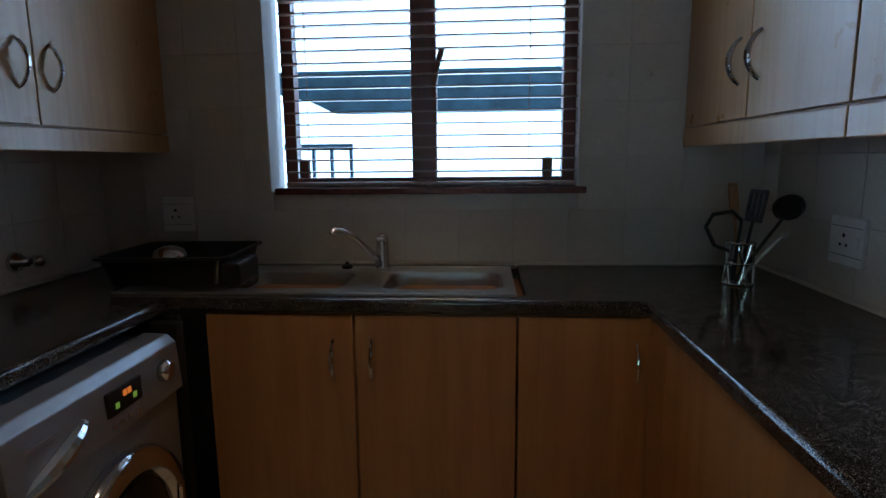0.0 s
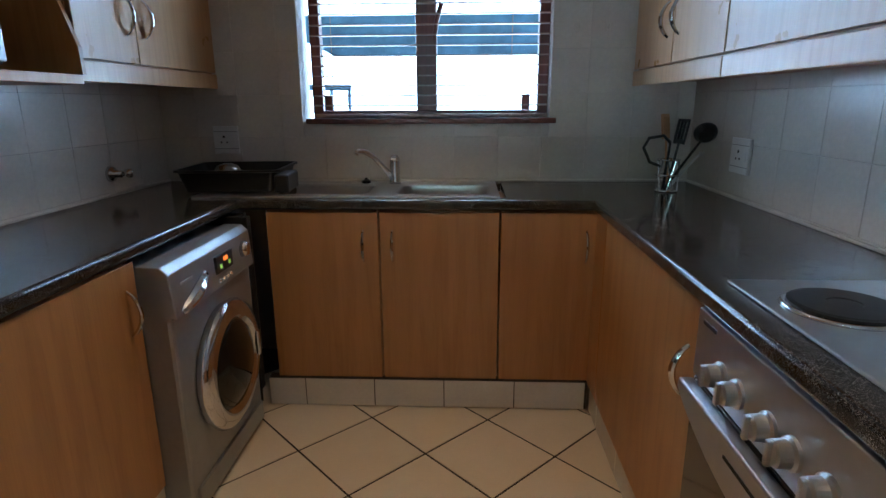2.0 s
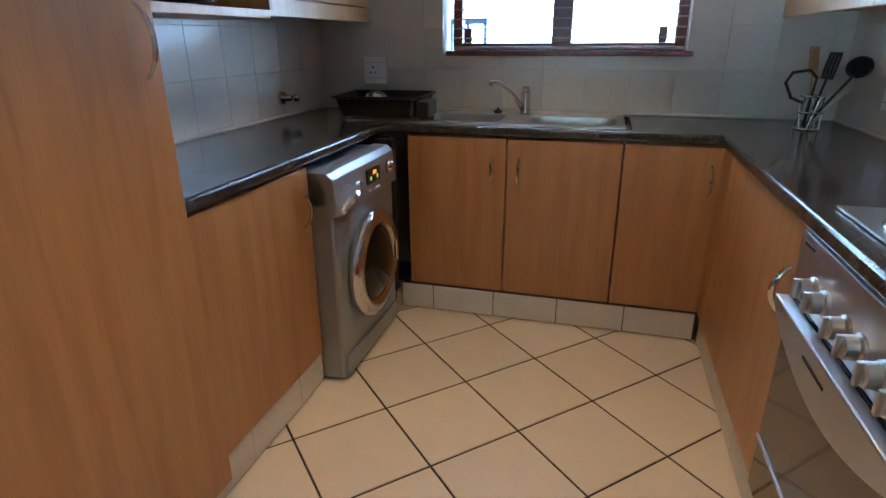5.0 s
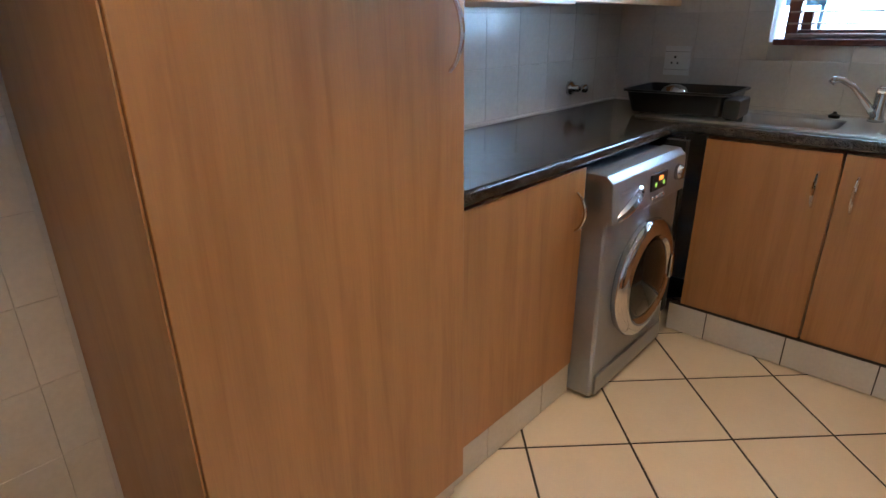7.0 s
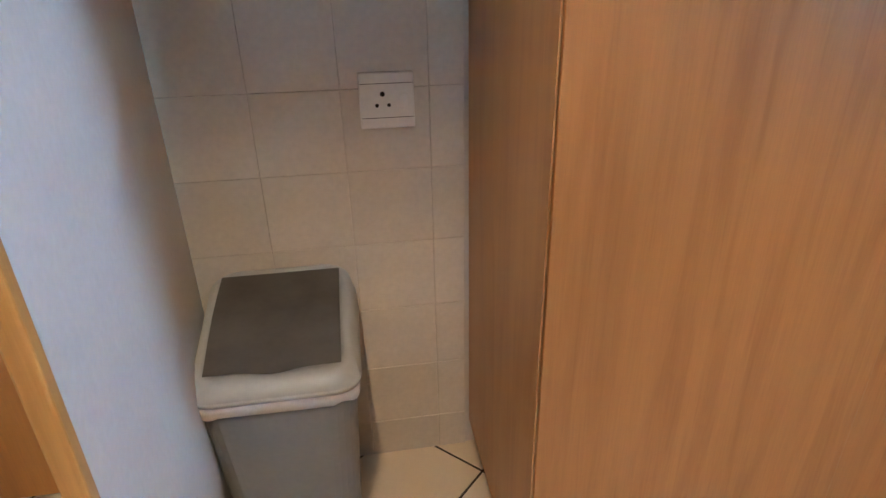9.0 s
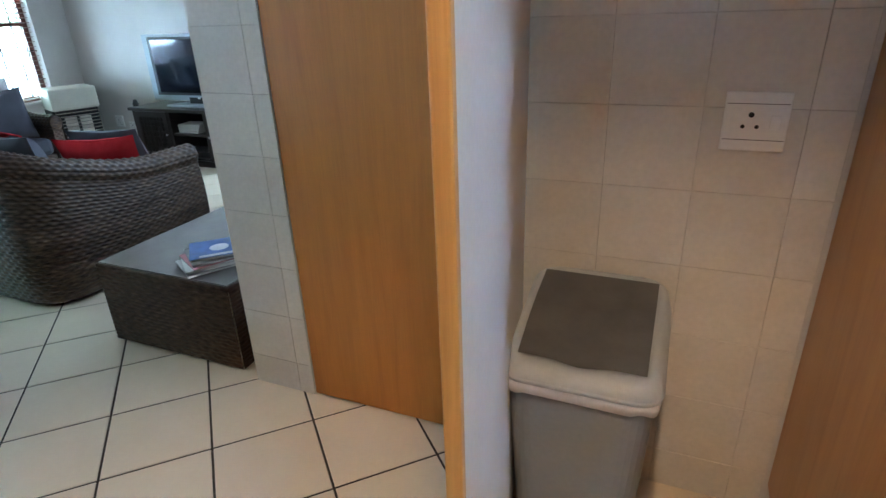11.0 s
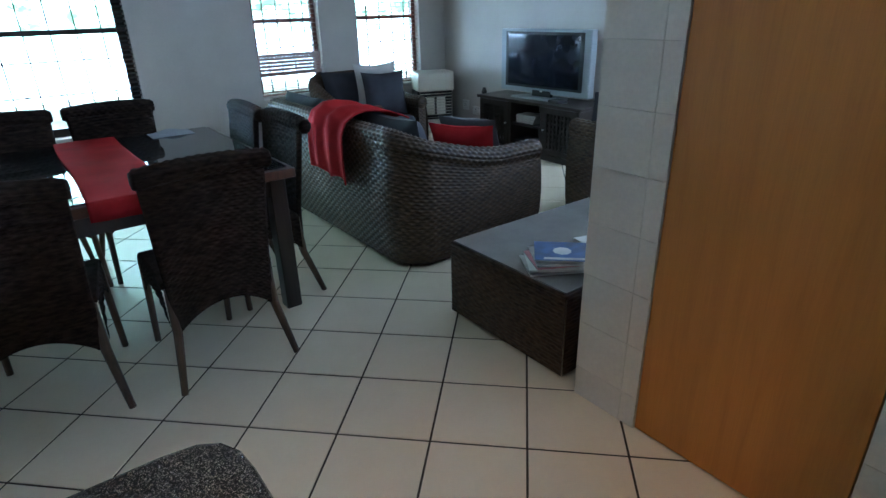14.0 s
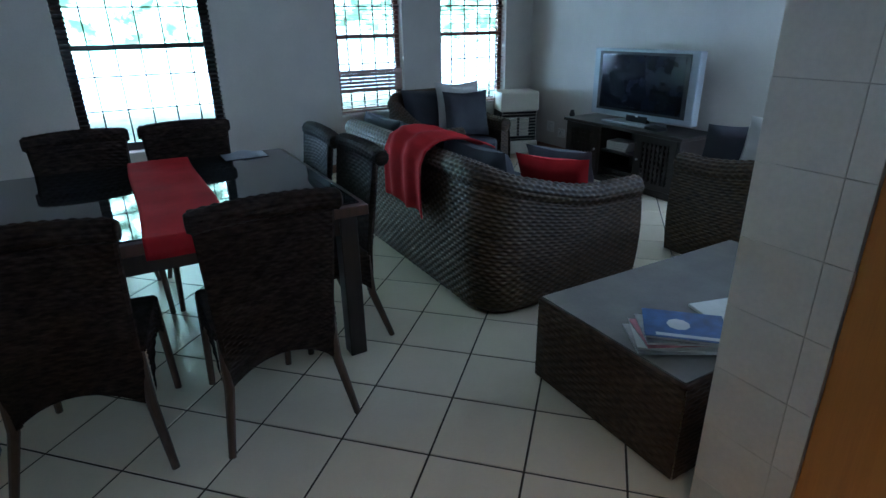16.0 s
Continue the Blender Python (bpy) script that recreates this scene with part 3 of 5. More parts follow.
top_out = [(XL + 0.002, 0.272), (CL, 0.272), (CL, CF - 0.0), (CR, CF), (CR, -1.42), (0.079, -1.42), (0.079, -1.63), (0.083, -1.67), (0.098, -1.70), (0.125, -1.718), (0.17, -1.724), (XR - 0.002, -1.724), (XR - 0.002, 0.02), (XR - 0.002, YW - 0.002), (0.36, YW - 0.002), (0.36, 1.72), (-0.60, 1.72), (-0.60, YW - 0.002), (XL + 0.002, YW - 0.002)]
wt = tagged(part("worktop", slab(top_out, CT - 0.04, CT, 0.012), GRANITE), "polished black granite worktop with a rounded front edge", "worktop")
tagged(part("worktop_strip", boxes(((-0.598, 2.13, CT - 0.038), (0.358, YW - 0.002, CT)), bevel=0.003), GRANITE), "polished black granite strip behind the sink", "worktop")
seal = bmesh.new()
box(seal, (XR - 0.02, -0.2, CT), (XR - 0.002, YW - 0.02, CT + 0.01), 0.003)
box(seal, (XL + 0.002, 0.28, CT), (XL + 0.02, YW - 0.02, CT + 0.01), 0.003)
box(seal, (XL + 0.022, YW - 0.02, CT), (XR - 0.022, YW - 0.002, CT + 0.01), 0.003)
tagged(part("trim", seal, WALL_GROUT), "thin pale seal strip along the worktop", "trim", kind="structure")
# breakfast counter support
bar = thing("counter_support", "cherry laminate panel under the breakfast counter", "panel", (0, 0, 0))
part("panel", boxes(((0.20, -1.62, 0.01), (XR - 0.01, -1.45, CT - 0.042))), WOOD, bar)

# ---- upper cabinets ----
UZ, UT = 1.36, 2.2
def uppers_right():
    x = 0.972
    t = cabinet("wall_cabinet", "pale maple wall cabinet with two doors and bowed handles", (x, YW - 0.004, 0), -90, 0.95, UT, 0.29, [(0.0, 0.49, UZ + 0.07, UT), (0.49, 0.95, UZ + 0.07, UT)], WOOD_PALE, UZ + 0.02, WOOD, [(0.43, 1.53), (0.55, 1.53)], group="wall cabinets", hl=0.13)
    part("pelmet", boxes(((0.0, -0.004, UZ), (0.95, 0.016, UZ + 0.066)), bevel=0.004), WOOD_PALE, t, "pale wooden light pelmet")
    t = cabinet("wall_cabinet", "pale maple wall cabinet with one wide door", (x, YW - 0.956, 0), -90, 0.71, UT, 0.29, [(0.0, 0.71, UZ + 0.07, UT)], WOOD_PALE, UZ + 0.02, WOOD, [None], group="wall cabinets")
    part("pelmet", boxes(((0.0, -0.004, UZ), (0.71, 0.016, UZ + 0.066)), bevel=0.004), WOOD_PALE, t, "pale wooden light pelmet")


uppers_right()
x = -1.008
y0 = 1.23
t = cabinet("wall_cabinet", "pale maple wall cabinet with two doors and bowed handles", (x, y0, 0), 90, YW - 0.004 - y0, UT, 0.285, [(0.0, 0.345, UZ + 0.07, UT), (0.345, YW - 0.004 - y0, UZ + 0.07, UT)], WOOD_PALE, UZ + 0.02, WOOD, [(0.285, 1.53), (0.405, 1.53)], group="wall cabinets")
part("pelmet", boxes(((0.0, -0.004, UZ), (YW - 0.004 - y0, 0.016, UZ + 0.066)), bevel=0.004), WOOD_PALE, t, "pale wooden light pelmet")
# open shelf with a microwave
sh = thing("open_shelf", "open wooden wall shelf with a curved side panel", "shelf", (-0.985, 0.42, 0))
part("shelf", boxes(((-0.31, 0.0, UZ - 0.01), (0.0, 0.79, UZ + 0.02)), bevel=0.003), WOOD_PALE, sh)
part("side_panel", prism(bmesh.new(), [(-0.31, UZ + 0.021), (0.0, UZ + 0.021), (-0.002, UZ + 0.10), (-0.03, UZ + 0.19), (-0.06, UZ + 0.28), (-0.06, UT), (-0.31, UT)], 0.788, 0.806, "y"), WOOD, sh)
part("side_panel", prism(bmesh.new(), [(-0.31, UZ + 0.021), (0.0, UZ + 0.021), (-0.06, UZ + 0.28), (-0.06, UT), (-0.31, UT)], 0.0, 0.016, "y"), WOOD, sh)
part("back_panel", boxes(((-0.318, 0.017, UZ + 0.021), (-0.312, 0.787, UT))), WOOD, sh)
mw = thing("microwave_oven", "black and silver microwave oven on the open shelf", "microwave", (-1.01, 0.47, UZ + 0.021))
part("body", boxes(((-0.27, 0, 0.012), (-0.01, 0.48, 0.27)), bevel=0.006), BLACK, mw)
part("door", boxes(((-0.0095, 0.005, 0.02), (0.006, 0.36, 0.262)), bevel=0.004), GLASS_DARK, mw, "dark glass microwave door")
part("control_panel", boxes(((-0.0095, 0.364, 0.02), (0.006, 0.475, 0.262)), bevel=0.004), SILVER, mw)
part("knob", lathe(bmesh.new(), [(0.02, 0), (0.02, 0.012), (0.016, 0.018)], 16, pose(0.006, 0.42, 0.08, 0, 90)), SILVER, mw)
for fy in (0.05, 0.43):
    part("foot", boxes(((-0.2, fy - 0.02, 0), (-0.1, fy + 0.02, 0.013))), BLACK, mw)

# ---- sink, tap ----
def sink():
    t = thing("kitchen_sink", "stainless steel double bowl sink with a drainer", "sink", (0, 0, CT))
    w0, w1, d0, d1 = -0.94, 0.335, 1.70, 2.135
    bowls = ((-0.42, 0.27), (0.10, 0.27))
    rim = bmesh.new()
    zt = 0.006
    hole = [(cx - 0.20, cx + 0.20) for cx, _ in bowls]
    yb0, yb1 = 1.765, 2.06
    for lo, hi in (((w0, d0), (w1, yb0)), ((w0, yb1), (w1, d1)), ((w0, yb0), (hole[0][0], yb1)), ((hole[0][1], yb0), (hole[1][0], yb1)), ((hole[1][1], yb0), (w1, yb1))):
        box(rim, (lo[0], lo[1], 0.0005), (hi[0], hi[1], zt), 0.0)
    part("rim", rim, STEEL, t)
    part("front_edge", boxes(((w0, d0 - 0.006, -0.001), (w1, d0 + 0.004, zt + 0.003)), bevel=0.003), STEEL, t)
    part("back_edge", boxes(((w0, d1 - 0.004, -0.001), (w1, d1 + 0.006, zt + 0.003)), bevel=0.003), STEEL, t)
    for (cx, _), (hx0, hx1) in zip(bowls, hole):
        b = bmesh.new()
        rings = []
        for z, sh_, r in ((zt, 0.0, 0.05), (0.0, 0.006, 0.05), (-0.14, 0.02, 0.06), (-0.16, 0.05, 0.05)):
            out = rounded(0.40 - 2 * sh_, (yb1 - yb0) - 2 * sh_, r)
            rings.append([b.verts.new((cx + a, (yb0 + yb1) / 2 + c, z)) for a, c in out])
        for r0, r1 in zip(rings, rings[1:]):
            for k in range(len(r0)):
                b.faces.new((r0[k], r0[(k + 1) % len(r0)], r1[(k + 1) % len(r0)], r1[k]))
        b.faces.new(rings[-1])
        corner = rounded(0.40, yb1 - yb0, 0.05)
        for qx, qy in ((1, 1), (-1, 1), (-1, -1), (1, -1)):
            c = b.verts.new((cx + qx * 0.20, (yb0 + yb1) / 2 + qy * (yb1 - yb0) / 2, zt))
            near = [v for v, (a, d) in zip(rings[0], corner) if a * qx > 0.149 and d * qy > (yb1 - yb0) / 2 - 0.051]
            for v0, v1 in zip(near, near[1:]):
                b.faces.new((c, v0, v1))
        part("bowl", b, STEEL, t, smooth=False)
    for k in range(5):
        part("drain_rib", boxes(((-0.90, 1.79 + 0.055 * k, zt), (-0.66, 1.80 + 0.055 * k, zt + 0.004)), bevel=0.002), STEEL, t)
    return t


sink()
tap = thing("mixer_tap", "chrome mixer tap with a long swivel spout", "tap", (-0.14, 2.085, CT + 0.006))
part("base", lathe(bmesh.new(), [(0.028, 0), (0.028, 0.012), (0.024, 0.02), (0.023, 0.105), (0.02, 0.112)], 20), CHROME, tap, smooth=True)
part("spout", tube(bmesh.new(), [(-0.005, -0.01, 0.02), (-0.04, -0.05, 0.075), (-0.085, -0.095, 0.135), (-0.12, -0.125, 0.16), (-0.142, -0.142, 0.163), (-0.152, -0.15, 0.15)], [0.014, 0.012, 0.011, 0.011, 0.012, 0.013], 12), CHROME, tap, smooth=True)
part("lever", box(bmesh.new(), (-0.016, -0.05, 0.112), (0.018, 0.016, 0.128), 0.006), CHROME, tap)
part("lever_cap", lathe(bmesh.new(), [(0.022, 0.105), (0.022, 0.12), (0.014, 0.134)], 16), CHROME, tap, smooth=True)
pl = thing("sink_plug", "black rubber sink plug on a chain", "plug", (-0.28, 2.10, CT + 0.006))
part("plug", lathe(bmesh.new(), [(0.02, 0), (0.022, 0.012), (0.008, 0.018), (0.006, 0.026)], 16), BLACK, pl)

# ---- dish rack ----
rk = thing("dish_rack", "black plastic dish rack tray with a metal bowl", "dish rack", (-0.82, 1.93, CT + 0.012), 4)
def rack():
    w, d, h = 0.42, 0.36, 0.095
    bm = bmesh.new()
    rings = []
    for s, z in ((0.88, 0.0), (0.97, h * 0.7), (1.0, h), (1.06, h), (1.06, h - 0.008), (0.99, h - 0.012), (0.95, h * 0.6), (0.86, 0.008)):
        rings.append([bm.verts.new((a * s, b * s, z)) for a, b in rounded(w, d, 0.03)])
    for a, b in zip(rings, rings[1:] + rings[:1]):
        for k in range(len(a)):
            bm.faces.new((a[k], a[(k + 1) % len(a)], b[(k + 1) % len(a)], b[k]))
    bm.faces.new(rings[0][::-1])
    bm.faces.new(rings[-1])
    part("tray", bm, BLACK, rk)
    for k in range(9):
        x_ = -0.16 + 0.036 * k
        part("divider", boxes(((x_, -0.15, 0.01), (x_ + 0.005, 0.06, 0.05))), BLACK, rk)
    part("cutlery_box", boxes(((0.20, -0.19, 0.0), (0.26, 0.0, 0.075)), bevel=0.008), BLACK, rk)


rack()
bowl = thing("metal_bowl", "upturned shiny metal bowl in the dish rack", "bowl", (-0.87, 1.92, CT + 0.066))
part("bowl", lathe(bmesh.new(), [(0.062, 0), (0.06, 0.02), (0.045, 0.042), (0.02, 0.052), (0.0, 0.054)], 24), CHROME, bowl, smooth=True)

# ---- washing machine: front faces +x ----
wm = thing("washing_machine", "silver front loading washing machine under the worktop", "washing machine", (-0.638, 0.93, 0), 90)
def washer():
    w, d, h = 0.60, 0.58, 0.84
    part("body", boxes(((0, 0.014, 0.012), (w, d, h - 0.14)), bevel=0.012), SILVER, wm)
    part("top", boxes(((0.0, 0.02, h - 0.138), (w, d, h)), bevel=0.02), SILVER, wm)
    fascia = prism(bmesh.new(), [(0.012, h - 0.165), (0.012, h - 0.15), (-0.004, h - 0.155), (0.006, h - 0.02), (0.03, h + 0.002), (0.10, h + 0.004), (0.10, h - 0.165)], 0.0, w, "x", 0.004)
    part("fascia", fascia, SILVER, wm, "silver control fascia")
    dr = part("door", lathe(bmesh.new(), [(0.222, 0.0), (0.232, 0.02), (0.222, 0.04), (0.185, 0.052), (0.168, 0.046), (0.16, 0.03)], 40, pose(0.31, 0.014, 0.40, 90)), CHROME, wm, "round chrome door ring", smooth=True)
    part("glass", lathe(bmesh.new(), [(0.163, 0.028), (0.148, 0.045), (0.09, 0.066), (0.0, 0.075)], 32, pose(0.31, 0.014, 0.40, 90)), GLASS_DARK, dr, "dark bulging door glass", smooth=True)
    part("door_handle", boxes(((0.475, -0.045, 0.35), (0.50, -0.028, 0.45)), bevel=0.006), CHROME, dr)
    part("kick_plate", boxes(((0.02, 0.004, 0.02), (w - 0.02, 0.0145, 0.10)), bevel=0.004), SILVER, wm)
    dg = bow(bmesh.new(), (0.04, 0.002, h - 0.145), (0.21, 0.002, h - 0.075), (0, -0.012, 0), 0.014)
    part("drawer_grip", dg, CHROME, wm, "pale curved detergent drawer grip")
    ds = part("display", boxes(((0.28, -0.006, h - 0.105), (0.41, 0.004, h - 0.045)), bevel=0.002), BLACK, wm, "black display with orange digits")
    for k, (c, m_) in enumerate(((0.305, LED_GREEN), (0.335, LED_ORANGE), (0.352, LED_ORANGE), (0.372, LED_GREEN))):
        z_ = h - 0.07 if m_ is LED_ORANGE else h - 0.09
        part("digit", boxes(((c, -0.0085, z_), (c + 0.012, -0.0065, z_ + 0.014))), m_, ds)
    for k in range(4):
        part("button", lathe(bmesh.new(), [(0.006, 0), (0.006, 0.006), (0.004, 0.008)], 12, pose(0.295 + 0.03 * k, -0.001, h - 0.13, 90)), CHROME, wm)
    part("dial", lathe(bmesh.new(), [(0.03, 0), (0.028, 0.014), (0.022, 0.024), (0.0, 0.026)], 24, pose(0.515, 0.0, h - 0.075, 90)), CHROME, wm, "chrome programme dial", smooth=True)
    part("name_plate", boxes(((0.05, -0.0035, h - 0.065), (0.12, 0.0, h - 0.057))), OVEN_STEEL, wm)
    for fx in (0.05, 0.55):
        for fy in (0.08, 0.5):
            part("foot", lathe(bmesh.new(), [(0.02, 0), (0.02, 0.014)], 12, pose(fx, fy, 0)), BLACK, wm)


washer()
# Added black sheets give the gap by the washer its shade.
tagged(part("pipe_recess", boxes(((-0.745, 1.56, 0.12), (-0.66, 1.60, 0.86)), ((-1.29, 1.64, 0.01), (-0.70, 1.66, 0.86))), NEAR_BLACK), "near-black sheets painted as the shade beside the washing machine", "recess", kind="structure")

# ---- oven and hob ----
ov = thing("oven", "stainless steel under-counter oven with a mirror glass door", "oven", (0.705, 0.597, 0), -90)
def oven():
    w = 0.68
    part("body", boxes(((0.005, 0.03, 0.14), (w - 0.005, 0.52, CT - 0.042))), NEAR_BLACK, ov)
    part("control_panel", boxes(((0.0, -0.004, 0.715), (w - 0.02, 0.03, 0.868)), bevel=0.003), OVEN_STEEL, ov, "brushed steel control panel")
    part("edge_gap", boxes(((w - 0.019, 0.0, 0.14), (w, 0.03, 0.868))), BLACK, ov)
    for k, x_ in enumerate((0.13, 0.20, 0.31, 0.38, 0.47, 0.55)):
        kb = part("knob", lathe(bmesh.new(), [(0.028, 0), (0.028, 0.006), (0.023, 0.01), (0.022, 0.03), (0.018, 0.034), (0.0, 0.034)], 24, pose(x_, -0.004, 0.772, 90)), STEEL, ov, smooth=False)
        part("grip", boxes(((x_ - 0.005, -0.046, 0.75), (x_ + 0.005, -0.036, 0.794)), bevel=0.002), STEEL, kb)
    dr = part("door", boxes(((0.0, 0.0, 0.30), (w - 0.02, 0.03, 0.708)), bevel=0.003), OVEN_GLASS, ov, "mirror glass oven door")
    n = 16
    prof = [(w - 0.02) * k / n for k in range(n + 1)]
    out = [(a, 0.705) for a in prof] + [(a, 0.70 - 0.02 - 0.085 * max(0.0, math.sin(math.pi * a / (w - 0.02))) ** 0.8) for a in prof[::-1]]
    part("door_handle", prism(bmesh.new(), out, -0.035, -0.002, "y", 0.006), OVEN_STEEL, dr, "broad curved steel door handle")
    part("handle_slot", boxes(((0.24, -0.0365, 0.665), (0.36, -0.0345, 0.672))), NEAR_BLACK, dr)
    part("lower_drawer", boxes(((0.0, 0.0, 0.142), (w - 0.02, 0.03, 0.294)), bevel=0.003), OVEN_GLASS, ov)
    part("door_edge", boxes(((0.0, -0.005, 0.294), (w - 0.02, 0.012, 0.301))), STEEL, ov)
    part("badge", boxes(((0.03, -0.006, 0.842), (0.09, -0.003, 0.85))), BLACK, ov)


oven()
hob = thing("hob", "stainless steel hob with four solid black plates", "hob", (0.76, -0.02, CT))
part("top", boxes(((0, 0, 0.0005), (0.47, 0.64, 0.008)), bevel=0.004), STEEL, hob)
for cx, cy, r in ((0.13, 0.46, 0.092), (0.35, 0.47, 0.075), (0.13, 0.17, 0.078), (0.35, 0.17, 0.092)):
    p_ = part("ring", lathe(bmesh.new(), [(r + 0.012, 0.008), (r + 0.01, 0.013), (r + 0.001, 0.015), (r, 0.014)], 36, pose(cx, cy, 0)), CHROME, hob, "polished trim ring", smooth=True)
    part("plate", lathe(bmesh.new(), [(r, 0.009), (r, 0.019), (r - 0.008, 0.021), (0.03, 0.021), (0.028, 0.019), (0.0, 0.019)], 36, pose(cx, cy, 0)), IRON, p_, "cast iron plate")

# ---- utensils ----
ut = thing("utensil_holder", "chrome wire utensil holder with kitchen tools", "utensil holder", (1.06, 1.90, CT))
for z_ in (0.004, 0.07, 0.135):
    part("hoop", tube(bmesh.new(), [(0.045 * math.cos(a * math.pi / 10), 0.045 * math.sin(a * math.pi / 10), z_) for a in range(21)], 0.004, 6), CHROME, ut)
for k in range(10):
    a = 2 * math.pi * k / 10
    b_ = a + (0.7 if k % 2 else -0.7)
    part("wire", tube(bmesh.new(), [(0.045 * math.cos(a), 0.045 * math.sin(a), 0.004), (0.045 * math.cos(b_), 0.045 * math.sin(b_), 0.135)], 0.003, 6), CHROME, ut)
part("base", lathe(bmesh.new(), [(0.043, 0.001), (0.043, 0.004)], 20), CHROME, ut)


def tool(name, foot, tip, mat, head, label):
    t = thing(name, label, "utensil", (1.06, 1.90, CT + 0.006))
    f, p = Vector(foot), Vector(tip)
    part("handle", tube(bmesh.new(), [f, f.lerp(p, 0.5) + Vector((0, 0.004, 0)), p], [0.007, 0.006, 0.005], 8), mat, t)
    part("head", head(p, (p - f).normalized()), mat, t)


def flat_head(w, l, slots):
    def make(p, d):
        bm = bmesh.new()
        rot = Matrix.Translation(p) @ d.to_track_quat("Z", "Y").to_matrix().to_4x4()
        n = slots * 2 + 1
        for k in range(n):
            if k % 2 == 0:
                box(bm, (-w / 2 + w * k / n, -0.003, 0.015), (-w / 2 + w * (k + 1) / n, 0.003, l - 0.012), 0, m=rot)
        box(bm, (-w / 2, -0.003, -0.005), (w / 2, 0.003, 0.016), 0.002, m=rot)
        box(bm, (-w / 2, -0.003, l - 0.013), (w / 2, 0.003, l), 0.002, m=rot)
        return bm
    return make


def ladle_head(p, d):
    return lathe(bmesh.new(), [(0.0, -0.02), (0.03, -0.014), (0.046, 0.006), (0.048, 0.016), (0.04, 0.016), (0.0, -0.008)], 20, Matrix.Translation(p) @ pose(0, 0, 0, -60, 20))


def loop_head(p, d):
    pts = [p + Vector(v) for v in ((0, 0, 0), (-0.03, 0, 0.03), (-0.09, 0, 0.02), (-0.11, 0, -0.02), (-0.08, 0, -0.08), (-0.03, 0, -0.10))]
    return tube(bmesh.new(), pts, 0.007, 8)


tool("spatula", (0.01, 0.01, 0), (-0.01, 0.03, 0.22), SPATULA, flat_head(0.065, 0.10, 3), "tan slotted spatula in the utensil holder")
tool("slotted_turner", (0.0, -0.01, 0), (0.035, 0.0, 0.20), BLACK, flat_head(0.075, 0.10, 3), "black slotted turner in the utensil holder")
tool("ladle", (-0.01, 0.0, 0), (0.14, -0.01, 0.235), BLACK, ladle_head, "black ladle in the utensil holder")
tool("masher", (-0.01, 0.01, 0), (0.0, 0.0, 0.20), BLACK, loop_head, "black utensil with an angled loop handle")
tool("spoon", (0.0, 0.0, 0), (0.11, -0.03, 0.15), STEEL, lambda p, d: lathe(bmesh.new(), [(0, 0), (0.012, 0.01), (0.0, 0.03)], 12, Matrix.Translation(p) @ pose(0, 0, 0, 0, 60)), "metal spoon in the utensil holder")


# ---- sockets, valve, hooks ----
def socket(origin, rz, w, h, label, holes=True):
    """A socket plate that faces local -y."""
    t = thing("wall_socket", label, "socket", origin, rz, "wall sockets")
    part("plate", boxes(((-w / 2, -0.012, 0), (w / 2, 0.0, h)), bevel=0.003), WHITE, t)
    for x_, z_, r in ((0, 0.62, 0.006), (-0.014, 0.42, 0.0045), (0.014, 0.42, 0.0045)):
        part("hole", lathe(bmesh.new(), [(r, 0.0), (r, 0.0015)], 12, pose(x_ - 0.01, -0.0115, h * z_, 90)), NEAR_BLACK, t)
    part("switch", boxes(((w / 2 - 0.036, -0.016, h * 0.38), (w / 2 - 0.016, -0.0125, h * 0.62)), bevel=0.001), WHITE, t)
    part("groove", boxes(((-w / 2 + 0.004, -0.0128, h * 0.19), (w / 2 - 0.004, -0.0118, h * 0.2))), GROUT, t)
    part("groove", boxes(((-w / 2 + 0.004, -0.0128, h * 0.8), (w / 2 - 0.004, -0.0118, h * 0.81))), GROUT, t)


socket((-0.985, YW - 0.007, 1.05), 0, 0.125, 0.135, "white three-pin wall socket above the dish rack")
socket((XR - 0.007, 1.685, 1.018), -90, 0.15, 0.135, "white three-pin wall socket above the worktop")
socket((XL + 0.007, -0.617, 1.037), 90, 0.13, 0.13, "white three-pin wall socket in the bin alcove")
socket((LX, -6.60, 0.24), 90, 0.12, 0.12, "white wall socket beside the television cabinet")
socket((LX, -6.40, 0.20), 90, 0.12, 0.10, "white wall socket beside the television cabinet")
vl = thing("wall_valve", "chrome water valve on the tiled wall", "valve", (XL + 0.007, 1.745, 1.007), 90)
part("flange", lathe(bmesh.new(), [(0.034, 0), (0.03, 0.014), (0.016, 0.022), (0.014, 0.05)], 24, pose(0, 0, 0, 90)), CHROME, vl, smooth=True)
part("handle", lathe(bmesh.new(), [(0.012, 0.0), (0.019, 0.006), (0.019, 0.03), (0.01, 0.036)], 16, pose(0.02, -0.045, 0.0, 90, 0, 20)), CHROME, vl, smooth=True)
for x_ in (0.70, 0.84):
    hk = thing("wall_hook", "small white stick-on wall hook", "hook", (x_, YW - 0.007, 1.62), group="wall hooks")
    part("pad", boxes(((-0.012, -0.006, -0.02), (0.012, 0, 0.02)), bevel=0.004), WALL_TILE, hk)
    part("peg", tube(bmesh.new(), [(0, -0.005, 0), (0, -0.02, -0.004), (0, -0.024, 0.008)], 0.005, 8), WALL_TILE, hk)

